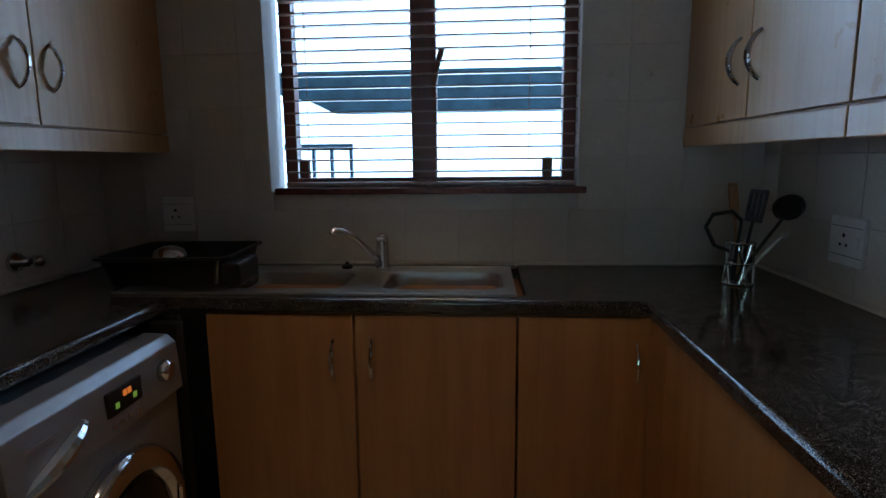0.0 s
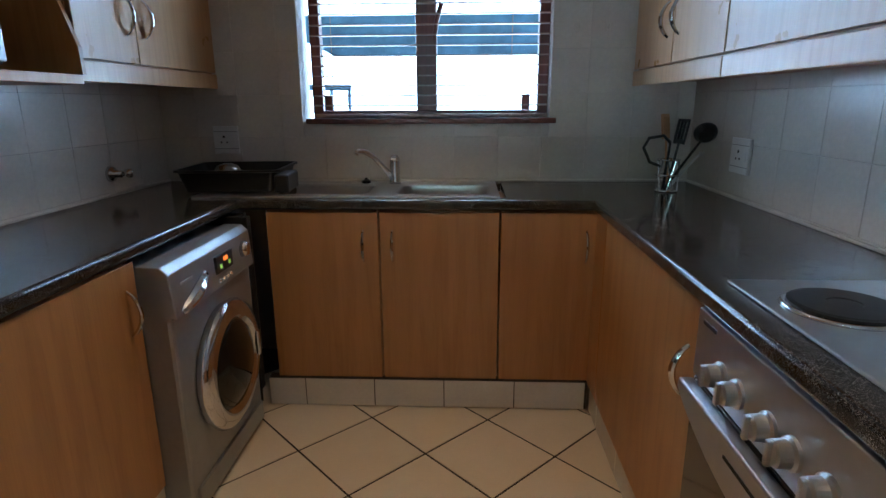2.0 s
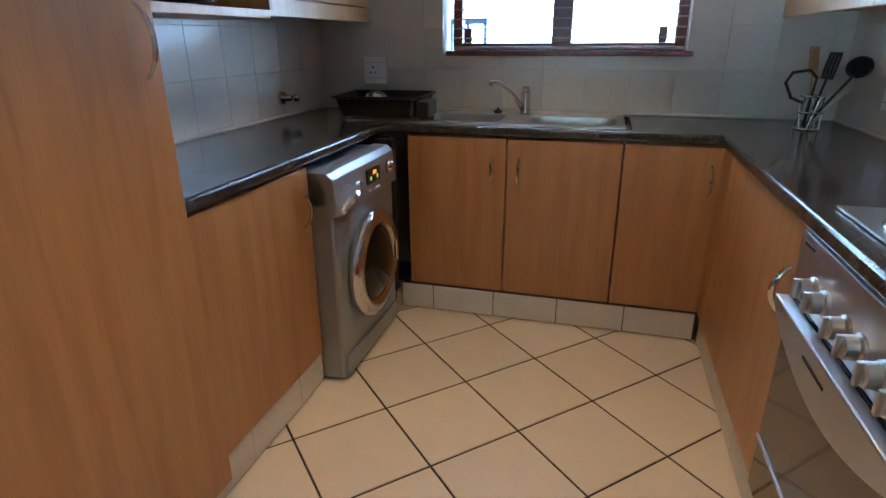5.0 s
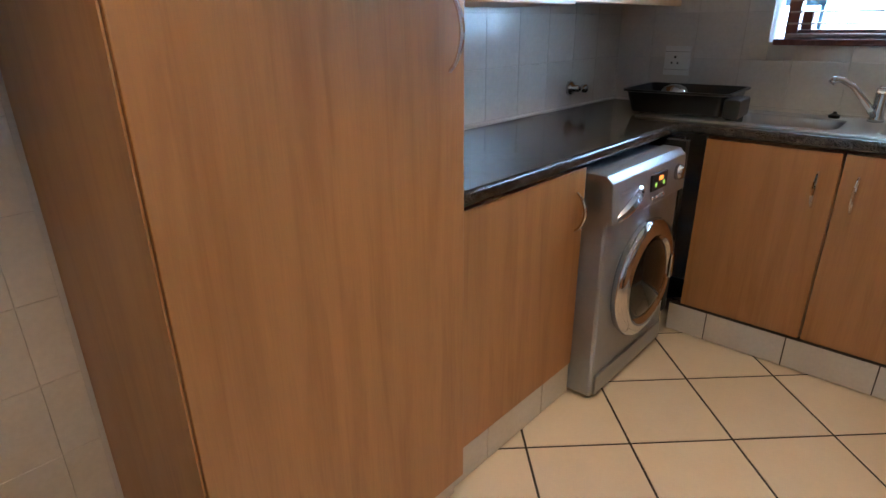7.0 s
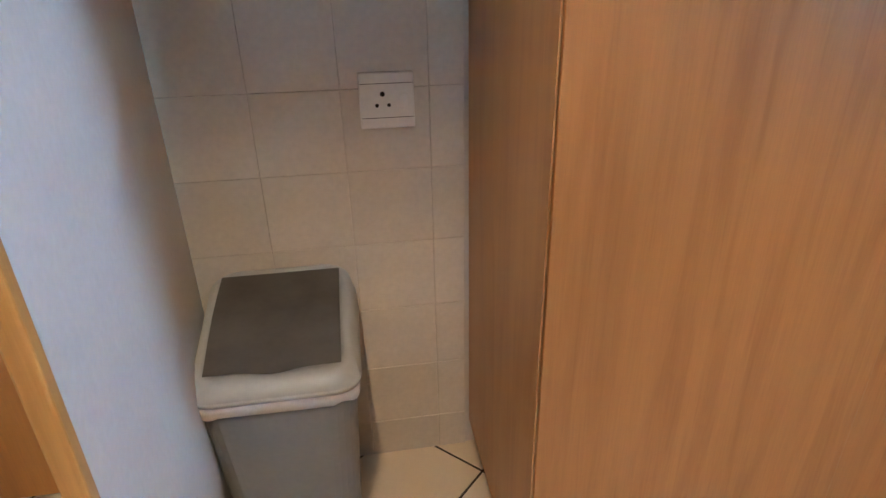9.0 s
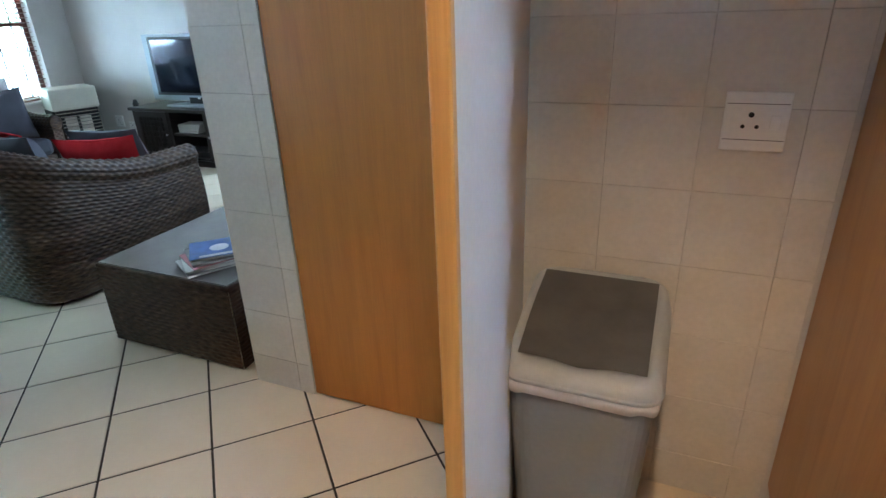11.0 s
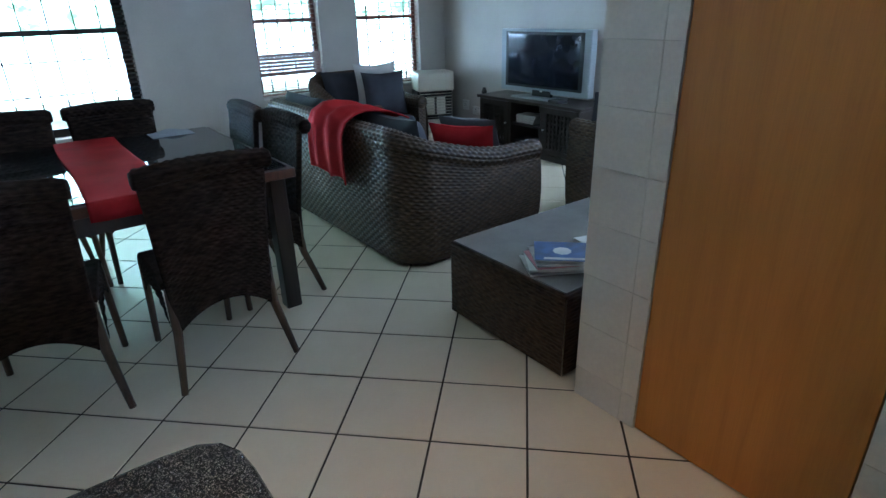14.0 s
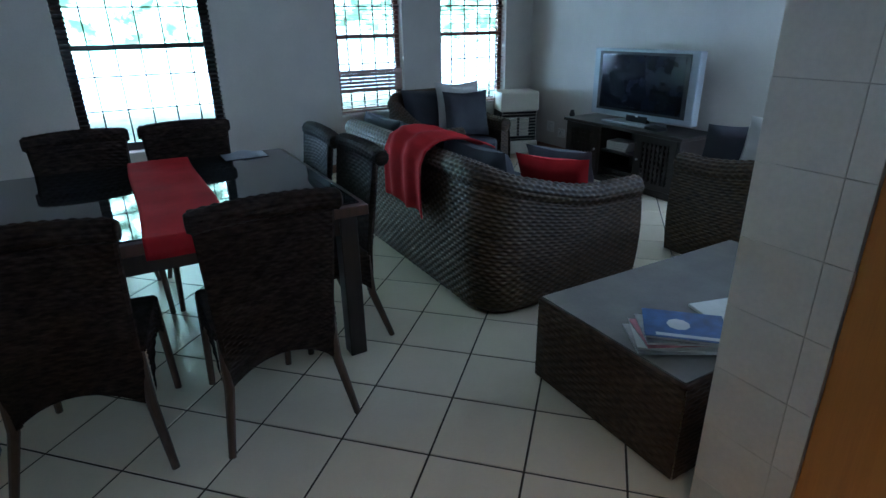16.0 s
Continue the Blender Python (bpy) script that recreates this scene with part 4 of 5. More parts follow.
# ---- bin ----
bn = thing("waste_bin", "grey plastic swing-lid bin with a white bag", "bin", (-1.098, -0.912, 0), 90)
def swing_bin():
    def ring(bm, w, d, z, r=0.05, tilt=0.0):
        return [bm.verts.new((a, b, z + tilt * b)) for a, b in rounded(w, d, r)]

    def skin(bm, rings, cap=True):
        for a, b in zip(rings, rings[1:]):
            for k in range(len(a)):
                bm.faces.new((a[k], a[(k + 1) % len(a)], b[(k + 1) % len(a)], b[k]))
        if cap:
            bm.faces.new(rings[0][::-1])
            bm.faces.new(rings[-1])
        return bm

    bm = bmesh.new()
    part("body", skin(bm, [ring(bm, 0.24, 0.28, 0.0), ring(bm, 0.245, 0.285, 0.01), ring(bm, 0.29, 0.36, 0.54)]), BIN_GREY, bn, smooth=False)
    bm = bmesh.new()
    rs = [[bm.verts.new((a, b, z + 0.006 * math.sin(9 * a / 0.1 + 5 * b / 0.1))) for a, b in rounded(w, d, 0.05, 10)] for w, d, z in ((0.288, 0.358, 0.535), (0.305, 0.376, 0.53), (0.308, 0.38, 0.558), (0.30, 0.37, 0.566))]
    part("bag", skin(bm, rs, False), BAG, bn, "crumpled white bin bag edge", smooth=True)
    bm = bmesh.new()
    tl = 0.28
    rs = [ring(bm, 0.31, 0.385, 0.56), ring(bm, 0.315, 0.39, 0.575), ring(bm, 0.31, 0.385, 0.600, 0.05, tl * 0.6), ring(bm, 0.29, 0.36, 0.645, 0.06, tl), ring(bm, 0.255, 0.305, 0.655, 0.03, tl), ring(bm, 0.25, 0.30, 0.645, 0.03, tl)]
    rim = part("lid_rim", skin(bm, rs), BIN_RIM, bn, "pale grey lid surround", smooth=True)

    def flap(u, v):
        a, b = (u - 0.5) * 0.246, (v - 0.5) * 0.298
        dip = -0.016 * math.exp(-((a / 0.04) ** 2)) if v == 0 else 0
        return (a, b + dip, 0.655 + tl * b + 0.012 * math.sin(math.pi * v))
    part("flap", sheet(flap, 18, 14, "flap", BIN_LID), parent=rim, label="charcoal scuffed swing flap")


swing_bin()
bn.scale = (1.17, 0.98, 1.0)

# ---- ceiling lights in the kitchen ----
def downlight(x, y, power):
    """A recessed downlight: trim ring, reflector cone and glowing lens."""
    t = thing("ceiling_light", "small round recessed ceiling downlight, switched on", "ceiling light", (x, y, H), group="kitchen downlights")
    part("trim_ring", lathe(bmesh.new(), [(0.052, -0.001), (0.062, -0.001), (0.062, -0.006), (0.052, -0.009), (0.046, -0.004)], 28), WHITE, t, smooth=True)
    part("lens", lathe(bmesh.new(), [(0.0, -0.003), (0.045, -0.003), (0.045, -0.001)], 24), BULB_GLOW, t, "warm glowing lens")
    lamp("downlight_beam", "SPOT", pose(x, y, H - 0.012), power, (1, 0.70, 0.35), spot_size=radians(93), spot_blend=0.5, shadow_soft_size=0.04)


downlight(0.0, 0.92, 0.8 * DOWN)
downlight(0.02, -0.80, DOWN)

# ---- living room seating ----
def plan_path(w, d, r):
    """Points and outward normals round arm, back and arm, evenly spaced; front at y = 0, back at y = d."""
    segs = [((-w / 2, 0), (-w / 2, d - r)), "arc1", ((-w / 2 + r, d), (w / 2 - r, d)), "arc2", ((w / 2, d - r), (w / 2, 0))]
    lens = [d - r, math.pi * r / 2, w - 2 * r, math.pi * r / 2, d - r]
    total = sum(lens)

    def at(u):
        s = min(max(u, 0.0), 1.0) * total
        for seg, l in zip(segs, lens):
            if s <= l + 1e-9:
                break
            s -= l
        f = s / l
        if seg == "arc1":
            a = math.pi - f * math.pi / 2
            n = Vector((math.cos(a), math.sin(a), 0))
            return Vector((-w / 2 + r, d - r, 0)) + n * r, n
        if seg == "arc2":
            a = math.pi / 2 - f * math.pi / 2
            n = Vector((math.cos(a), math.sin(a), 0))
            return Vector((w / 2 - r, d - r, 0)) + n * r, n
        a, b = Vector((*seg[0], 0)), Vector((*seg[1], 0))
        t_ = (b - a).normalized()
        return a.lerp(b, f), Vector((-t_.y, t_.x, 0))

    return at, total, lens


def pillow(w, h, t, mat, name="pillow", nu=14):
    def side(sgn):
        def fn(u, v):
            a, b = 2 * u - 1, 2 * v - 1
            k = max(0.0, (1 - a ** 4) * (1 - b ** 4)) ** 0.5
            pinch = 1 - 0.06 * (1 - abs(a)) * abs(b) - 0.0
            return (a * w / 2 * (1 - 0.07 * (1 - b * b)), sgn * t / 2 * k * (1 + 0.08 * math.sin(5 * a + 3 * b)), b * h / 2 * (1 - 0.07 * (1 - a * a)) * pinch)
        return fn
    vs, fs = [], []
    for sgn in (1, -1):
        o = len(vs)
        fn = side(sgn)
        vs += [fn(i / nu, j / nu) for j in range(nu + 1) for i in range(nu + 1)]
        fs += [tuple(o + q for q in ((j * (nu + 1) + i), (j * (nu + 1) + i + 1), ((j + 1) * (nu + 1) + i + 1), ((j + 1) * (nu + 1) + i))[::sgn]) for j in range(nu) for i in range(nu)]
    return mesh_of(name, vs, fs, mat, True)


def wicker_seat(name, label, category, at, rz, w, d, hb, ha, seats, cushion=True):
    t = thing(name, label, category, at, rz)
    r = 0.24
    path, total, lens = plan_path(w, d, r)
    u1 = (lens[0] - 0.30) / total
    u2 = (lens[0] + lens[1]) / total

    def top(u):
        q = min(u, 1 - u)
        if q <= u1 * 0.5:
            return ha
        k = min(1.0, (q - u1 * 0.5) / (u2 - u1 * 0.5))
        return ha + (hb - ha) * k * k * (3 - 2 * k)

    def outer(u, v):
        p, n = path(u)
        z = 0.02 + v * (top(u) - 0.06)
        return p + n * (0.025 * math.sin(math.pi * v) - 0.05) + Vector((0, 0, z)), n

    part("shell", weave(outer, total, (ha + hb) / 2, "shell", WICKER, 0.021, 0.03, 0.009), parent=t, label="woven wicker outer shell")

    def roll(u, v):
        p, n = path(u)
        a = 2 * math.pi * v
        c = p - n * 0.09 + Vector((0, 0, top(u) - 0.055))
        m = n * math.cos(a) + Vector((0, 0, math.sin(a)))
        return c + m * 0.062, m

    part("rolled_edge", weave(roll, total, 0.39, "rolled_edge", WICKER, 0.024, 0.024, 0.008), parent=t, label="rolled wicker rim")

    def inner(u, v):
        p, n = path(1 - u)
        return p - n * 0.13 + Vector((0, 0, 0.02 + v * (top(1 - u) - 0.06))), -n

    part("inner_shell", weave(inner, total, (ha + hb) / 2, "inner_shell", WICKER, 0.03, 0.045, 0.006), parent=t)
    for sx in (-1, 1):
        def face(u, v, sx=sx):
            x_ = sx * (w / 2 - 0.05 - 0.085 * u)
            return Vector((x_, 0.0, 0.02 + v * (ha - 0.07))), Vector((0, -1, 0))
        part("arm_front", weave(face, 0.09, ha, "arm_front", WICKER, 0.021, 0.03, 0.007), parent=t)
        part("arm_cap", lathe(bmesh.new(), [(0.062, 0.0), (0.05, 0.014), (0.0, 0.018)], 20, pose(sx * (w / 2 - 0.09), 0.0, ha - 0.055, 90)), WICKER, t, smooth=True)
    part("seat_base", boxes(((-w / 2 + 0.14, 0.03, 0.05), (w / 2 - 0.14, d - 0.14, 0.28))), WICKER, t)
    sw = (w - 0.30) / seats
    for k in range(seats):
        x0 = -w / 2 + 0.15 + sw * k
        part("seat_cushion", boxes(((x0 + 0.004, 0.0, 0.282), (x0 + sw - 0.004, d - 0.2, 0.43)), bevel=0.045), FABRIC, t, "charcoal fabric seat cushion")
        b = part("back_cushion", pillow(sw - 0.01, 0.46, 0.22, FABRIC, "back_cushion"), parent=t, label="charcoal fabric back cushion")
        b.matrix_local = pose(x0 + sw / 2, d - 0.27, 0.63, -14)
    return t


wicker_seat("sofa", "brown wicker sofa with charcoal cushions, its back to the dining table", "sofa", (-2.46, -4.55, 0), -90, 2.10, 1.10, 0.80, 0.62, 3)
wicker_seat("armchair", "brown wicker armchair with charcoal cushions under the windows", "armchair", (-2.72, -5.80, 0), 180, 0.98, 0.95, 0.82, 0.60, 1)
wicker_seat("armchair", "brown wicker armchair with cushions facing away from the pillar", "armchair", (-3.42, -3.74, 0), 0, 0.98, 0.95, 0.82, 0.66, 1)


def cushion(at, rx, rz, w, h, mat, label, t_=0.15, stripes=False):
    c = thing("scatter_cushion", label, "cushion", at, rz)
    p = part("cover", pillow(w, h, t_, mat, "cover"), parent=c)
    p.matrix_local = pose(0, 0, 0, rx)
    if stripes:
        for k in range(4):
            s = part("printed_mark", boxes(((-w * 0.32 + k * w * 0.18, -t_ / 2 - 0.004, 0.02), (-w * 0.32 + k * w * 0.18 + 0.045, -t_ / 2 + 0.006, 0.09)), bevel=0.002), NEAR_BLACK if stripes == 1 else RED, c)
            s.matrix_local = pose(0, 0, 0, rx)


cushion((-2.10, -3.88, 0.555), -22, -60, 0.44, 0.42, RED, "plain red scatter cushion on the sofa")
cushion((-2.25, -3.98, 0.58), -26, -70, 0.44, 0.40, FABRIC, "charcoal scatter cushion on the sofa")
cushion((-2.88, -6.26, 0.70), -12, 172, 0.46, 0.46, PRINT, "pale printed scatter cushion on the armchair", stripes=1)
cushion((-2.86, -6.08, 0.64), -16, 165, 0.44, 0.44, FABRIC, "charcoal scatter cushion on the armchair")
cushion((-3.20, -3.50, 0.66), -14, -25, 0.45, 0.45, FABRIC, "charcoal scatter cushion on the armchair")
cushion((-3.28, -3.30, 0.72), -10, -20, 0.45, 0.45, PRINT, "red and white printed scatter cushion on the armchair", stripes=2)


def throw():
    pts = [(-1.78, 0.80), (-1.66, 0.845), (-1.54, 0.86), (-1.45, 0.855), (-1.37, 0.815), (-1.335, 0.74), (-1.328, 0.60), (-1.328, 0.45)]

    def fn(u, v):
        k = v * (len(pts) - 1)
        i = min(len(pts) - 2, int(k))
        x_ = pts[i][0] + (pts[i + 1][0] - pts[i][0]) * (k - i)
        z_ = pts[i][1] + (pts[i + 1][1] - pts[i][1]) * (k - i)
        y_ = -4.02 - 0.50 * u - 0.06 * math.sin(2.2 * v)
        return (x_ + 0.012 * math.sin(17 * u + 2 * v) + 0.008, y_, z_ + 0.012 * math.sin(13 * u + 5 * v) + 0.03 * u * v)
    ob = part("throw_blanket", sheet(fn, 40, 40, "throw_blanket", RED))
    so = ob.modifiers.new("thick", "SOLIDIFY")
    so.thickness = 0.008
    tagged(ob, "red woven throw draped over the sofa's back", "throw blanket")


throw()

# ---- wicker coffee table by the pillar ----
ct = thing("coffee_table", "dark wicker box coffee table with a glass top", "coffee table", (-1.325, -2.31, 0))
def wicker_box(t, w, d, h):
    def face(o, du, dv, n):
        o, du, dv, n = Vector(o), Vector(du), Vector(dv), Vector(n)
        part("woven_side", weave(lambda u, v: (o + du * u + dv * v, n), du.length, dv.length, "woven_side", WICKER_BOX, 0.018, 0.03, 0.005), parent=t)
    face((0, -d, 0.01), (0, d, 0), (0, 0, h), (1, 0, 0))
    face((-w, -d, 0.01), (w, 0, 0), (0, 0, h), (0, -1, 0))
    face((-w, 0, 0.01), (0, -d, 0), (0, 0, h), (-1, 0, 0))
    face((0, 0, 0.01), (-w, 0, 0), (0, 0, h), (0, 1, 0))
    part("rim", boxes(((-w, -d, h - 0.01), (0.004, 0, h + 0.012)), bevel=0.008), WICKER_BOX, t)
    part("glass_top", boxes(((-w + 0.01, -d + 0.01, h + 0.0125), (-0.006, -0.01, h + 0.02)), bevel=0.002), plain("grey_table_glass", (0.20, 0.18, 0.165), 0.22, amount=0.1, bump=0.0), t, "grey glass top")


wicker_box(ct, 1.25, 0.73, 0.375)
mags = ((GREY_COVER, 4, 0.0), (PAPER, -3, 0.012), (PINK_COVER, 7, 0.024), (GREY_COVER, 0, 0.036), (BLUE_COVER, -10, 0.05))
for k, (m_, a, z_) in enumerate(mags):
    mg = thing("magazine", "worn magazine in a pile on the coffee table" if m_ is not BLUE_COVER else "blue covered magazine on top of the pile", "magazine", (-1.49 - 0.01 * k, -2.52 + 0.006 * k, 0.397 + z_), a - 35, "magazines")
    part("page_block", boxes(((-0.135, -0.098, 0.0), (0.135, 0.098, 0.009)), bevel=0.002), PAPER, mg)
    cv = part("cover", boxes(((-0.138, -0.101, 0.0092), (0.138, 0.101, 0.0112)), bevel=0.0008), m_, mg)
    if m_ is BLUE_COVER:
        part("picture", lathe(bmesh.new(), [(0.04, 0.0114), (0.04, 0.0118)], 9, pose(0.02, 0.0, 0)), PRINT, cv)
        part("title_bar", boxes(((-0.13, 0.07, 0.0114), (0.10, 0.09, 0.0118))), PRINT, cv)
nb_ = thing("notebook", "open white booklet on the coffee table", "booklet", (-1.85, -2.55, 0.397), -15)
part("page_block", boxes(((-0.11, -0.08, 0.0), (0.11, 0.08, 0.012)), bevel=0.003), PAPER, nb_)


# ---- dining table and chairs ----
tb = thing("dining_table", "dark wooden dining table with a glass top", "dining table", (0, 0, 0))
tx0, tx1, ty0, ty1 = -0.80, 0.80, -4.94, -3.565
part("tabletop", boxes(((tx0, ty0, 0.70), (tx1, ty0 + 0.17, 0.745)), ((tx0, ty1 - 0.17, 0.70), (tx1, ty1, 0.745)), ((tx0, ty0 + 0.171, 0.70), (tx0 + 0.17, ty1 - 0.171, 0.745)), ((tx1 - 0.17, ty0 + 0.171, 0.70), (tx1, ty1 - 0.171, 0.745)), bevel=0.004), TABLE_WOOD, tb, "dark wooden top frame")
part("glass", boxes(((tx0 + 0.03, ty0 + 0.03, 0.747), (tx1 - 0.03, ty1 - 0.03, 0.755)), bevel=0.002), TABLE_GLASS, tb, "dark reflective glass pane")
part("under_panel", boxes(((tx0 + 0.171, ty0 + 0.171, 0.71), (tx1 - 0.171, ty1 - 0.171, 0.738))), TABLE_WOOD, tb)
part("apron", boxes(((tx0 + 0.05, ty0 + 0.05, 0.61), (tx1 - 0.05, ty0 + 0.075, 0.699)), ((tx0 + 0.05, ty1 - 0.075, 0.61), (tx1 - 0.05, ty1 - 0.05, 0.699)), ((tx0 + 0.05, ty0 + 0.076, 0.61), (tx0 + 0.075, ty1 - 0.076, 0.699)), ((tx1 - 0.075, ty0 + 0.076, 0.61), (tx1 - 0.05, ty1 - 0.076, 0.699))), DARK_WOOD, tb)
for x_ in (tx0 + 0.04, tx1 - 0.12):
    for y_ in (ty0 + 0.04, ty1 - 0.12):
        part("leg", boxes(((x_, y_, 0), (x_ + 0.08, y_ + 0.08, 0.6995)), bevel=0.005), DARK_WOOD, tb)


def runner():
    def fn(u, v):
        x_ = -0.245 + 0.31 * u
        y_ = -4.93 + 1.42 * v
        z_ = 0.7585 + 0.003 * math.sin(23 * v + 3 * u) * (0.4 + u) + 0.0025
        over = max(0.0, v - 0.968)
        return (x_ + 0.006 * math.sin(7 * v), min(y_, -3.555 + 0.004 * math.sin(9 * u)), z_ - over * 2.6)
    ob = part("table_runner", sheet(fn, 24, 90, "table_runner", RED))
    so = ob.modifiers.new("thick", "SOLIDIFY")
    so.thickness, so.offset = 0.003, 1
    tagged(ob, "red cloth runner across the dining table", "table runner")


runner()
cloth = sheet(lambda u, v: (-0.42 - 0.24 * u, -4.72 - 0.18 * v, 0.7575 + 0.03 * abs(math.sin(5 * u + 4 * v)) * math.sin(math.pi * u) * math.sin(math.pi * v)), 20, 16, "crumpled_cloth", plain("pale_blue_cloth", (0.4, 0.42, 0.48), 0.9))
tagged(part("crumpled_cloth", cloth), "crumpled pale cloth on the dining table", "cloth")


def dining_chair(at, rz):
    """A wicker chair that faces local -y; its back is at y = 0.22."""
    t = thing("dining_chair", "dark wicker dining chair with a rolled top and splayed legs", "dining chair", at, rz, "chairs round the table")
    hw = lambda z: 0.19 + 0.035 * ((z - 0.25) / 0.70)

    def back(sgn):
        def fn(u, v):
            a = 2 * u - 1
            arch = 0.25 + 0.09 * (1 - a * a) if sgn else 0.25
            z = arch + v * (0.935 - arch)
            y = 0.215 + 0.12 * max(0, z - 0.45) + 0.015 * (1 - a * a) + sgn * 0.014
            return Vector((a * hw(z) * (1 if sgn > 0 else -1), y, z)), Vector((0, sgn, 0.0))
        return fn
    part("backrest", weave(back(1), 0.48, 0.72, "backrest", WICKER_DARK, 0.016, 0.022, 0.005), parent=t, label="dark woven back")
    part("backrest_front", weave(back(-1), 0.48, 0.72, "backrest_front", WICKER_DARK, 0.02, 0.03, 0.005), parent=t)

    def rolltop(u, v):
        a = 2 * math.pi * v
        n = Vector((0, math.cos(a), math.sin(a)))
        x_ = (2 * u - 1) * 0.238
        return Vector((x_, 0.288, 0.918 - 0.015 * (x_ / 0.24) ** 2)) + n * 0.036, n
    part("rolled_top", weave(rolltop, 0.476, 0.23, "rolled_top", WICKER_DARK, 0.02, 0.018, 0.005), parent=t, label="rolled woven top rail")
    for sx in (-1, 1):
        part("roll_end", lathe(bmesh.new(), [(0.036, 0), (0.03, 0.012), (0.0, 0.014)], 14, pose(sx * 0.238, 0.288, 0.903, 0, 90 * sx)), WICKER_DARK, t, smooth=True)
        part("back_post", tube(bmesh.new(), [(sx * hw(0.25), 0.21, 0.25), (sx * hw(0.5), 0.221, 0.5), (sx * hw(0.92), 0.27, 0.92)], 0.014, 8), WICKER_DARK, t)
        part("leg", tube(bmesh.new(), [(sx * 0.20, 0.20, 0.44), (sx * 0.205, 0.215, 0.24), (sx * 0.245, 0.29, 0.0)], [0.018, 0.019, 0.014], 10), LEG_WOOD, t, "splayed wooden rear leg")
        part("leg", tube(bmesh.new(), [(sx * 0.21, -0.21, 0.44), (sx * 0.225, -0.235, 0.0)], [0.018, 0.014], 10), LEG_WOOD, t, "wooden front leg")

        def side(u, v, sx=sx):
            y = -0.215 + 0.42 * u
            low = 0.27 + 0.10 * (1 - (2 * u - 1) ** 2)
            return Vector((sx * 0.222, y if sx > 0 else -0.01 - (y + 0.01) + 0.0, low + v * (0.45 - low))), Vector((sx, 0, 0))
        part("side_apron", weave(side, 0.42, 0.15, "side_apron", WICKER_DARK, 0.02, 0.026, 0.005), parent=t)

    def front(u, v):
        a = 2 * u - 1
        low = 0.28 + 0.10 * (1 - a * a)
        return Vector((a * 0.222, -0.218, low + v * (0.45 - low))), Vector((0, -1, 0))
    part("front_apron", weave(front, 0.44, 0.15, "front_apron", WICKER_DARK, 0.02, 0.026, 0.005), parent=t)
    part("seat", boxes(((-0.225, -0.22, 0.43), (0.225, 0.205, 0.465)), bevel=0.014), WICKER_DARK, t)
    # small open diamond motif in the weave
    dm = bmesh.new()
    for a in range(-2, 3):
        for b in range(-1, 2):
            if abs(a) + abs(b) < 3:
                box(dm, (a * 0.026 - 0.008, 0.262 + 0.12 * b * 0.026, 0.70 + b * 0.026 - 0.008), (a * 0.026 + 0.008, 0.2745 + 0.12 * b * 0.026, 0.70 + b * 0.026 + 0.008), 0.003)
    part("woven_motif", dm, WICKER_DARK, t)
    return t


first = dining_chair((-0.301, -3.493, 0), 1)
for x_, y_, a in ((0.32, -3.575, -9), (-0.27, -4.76, 180), (0.25, -4.74, 185), (-0.635, -3.93, 91), (-0.60, -4.42, 89)):
    copy_thing(first, pose(x_, y_, 0, 0, 0, a))

# ---- television, cabinet, heater ----
tc = thing("tv_cabinet", "dark wooden television cabinet with pierced doors", "tv cabinet", (-3.90, -5.12, 0), 90)
def tv_cabinet():
    w, d, h = 1.38, 0.44, 0.55
    a = w / 2
    part("top", boxes(((-a - 0.03, -0.02, h - 0.03), (a + 0.03, d, h)), bevel=0.006), DARK_WOOD, tc)
    part("plinth", boxes(((-a, -0.005, 0.0), (a, d, 0.06)), bevel=0.004), DARK_WOOD, tc)
    for x_ in (-a, -0.24, 0.21, a - 0.03):
        part("upright", boxes(((x_, 0.004, 0.061), (x_ + 0.03, d - 0.02, h - 0.031))), DARK_WOOD, tc)
    part("back_panel", boxes(((-a, d - 0.018, 0.061), (a, d, h - 0.031))), DARK_WOOD, tc)
    part("shelf", boxes(((-0.209, 0.02, 0.29), (0.209, d - 0.02, 0.31))), DARK_WOOD, tc)
    part("shelf", boxes(((-0.209, 0.02, 0.062), (0.209, d - 0.02, 0.075))), DARK_WOOD, tc)
    for x0, x1 in ((-a + 0.031, -0.241), (0.241, a - 0.031)):
        bm = bmesh.new()
        z0, z1 = 0.064, h - 0.034
        for lo, hi in (((x0, z0), (x0 + 0.05, z1)), ((x1 - 0.05, z0), (x1, z1)), ((x0 + 0.05, z0), (x1 - 0.05, z0 + 0.05)), ((x0 + 0.05, z1 - 0.05), (x1 - 0.05, z1))):
            box(bm, (lo[0], -0.004, lo[1]), (hi[0], 0.016, hi[1]))
        dr = part("door", bm, DARK_WOOD, tc, "pierced dark wooden door")
        ux, uz = x1 - x0 - 0.1, z1 - z0 - 0.1
        lat = bmesh.new()
        nx, nz = 7, 7
        for k in range(nx + 1):
            c = x0 + 0.05 + ux * k / nx
            box(lat, (c - 0.011, 0.0, z0 + 0.05), (c + 0.011, 0.008, z1 - 0.05))
        for k in range(nz + 1):
            c = z0 + 0.05 + uz * k / nz
            box(lat, (x0 + 0.05, 0.0085, c - 0.011), (x1 - 0.05, 0.0145, c + 0.011))
        part("lattice", lat, DARK_WOOD, dr)
        part("knob", lathe(bmesh.new(), [(0.006, 0), (0.006, 0.012), (0.012, 0.018), (0.0, 0.024)], 12, pose(x1 - 0.025 if x0 < 0 else x0 + 0.025, -0.004, 0.3, 90)), STEEL, dr)


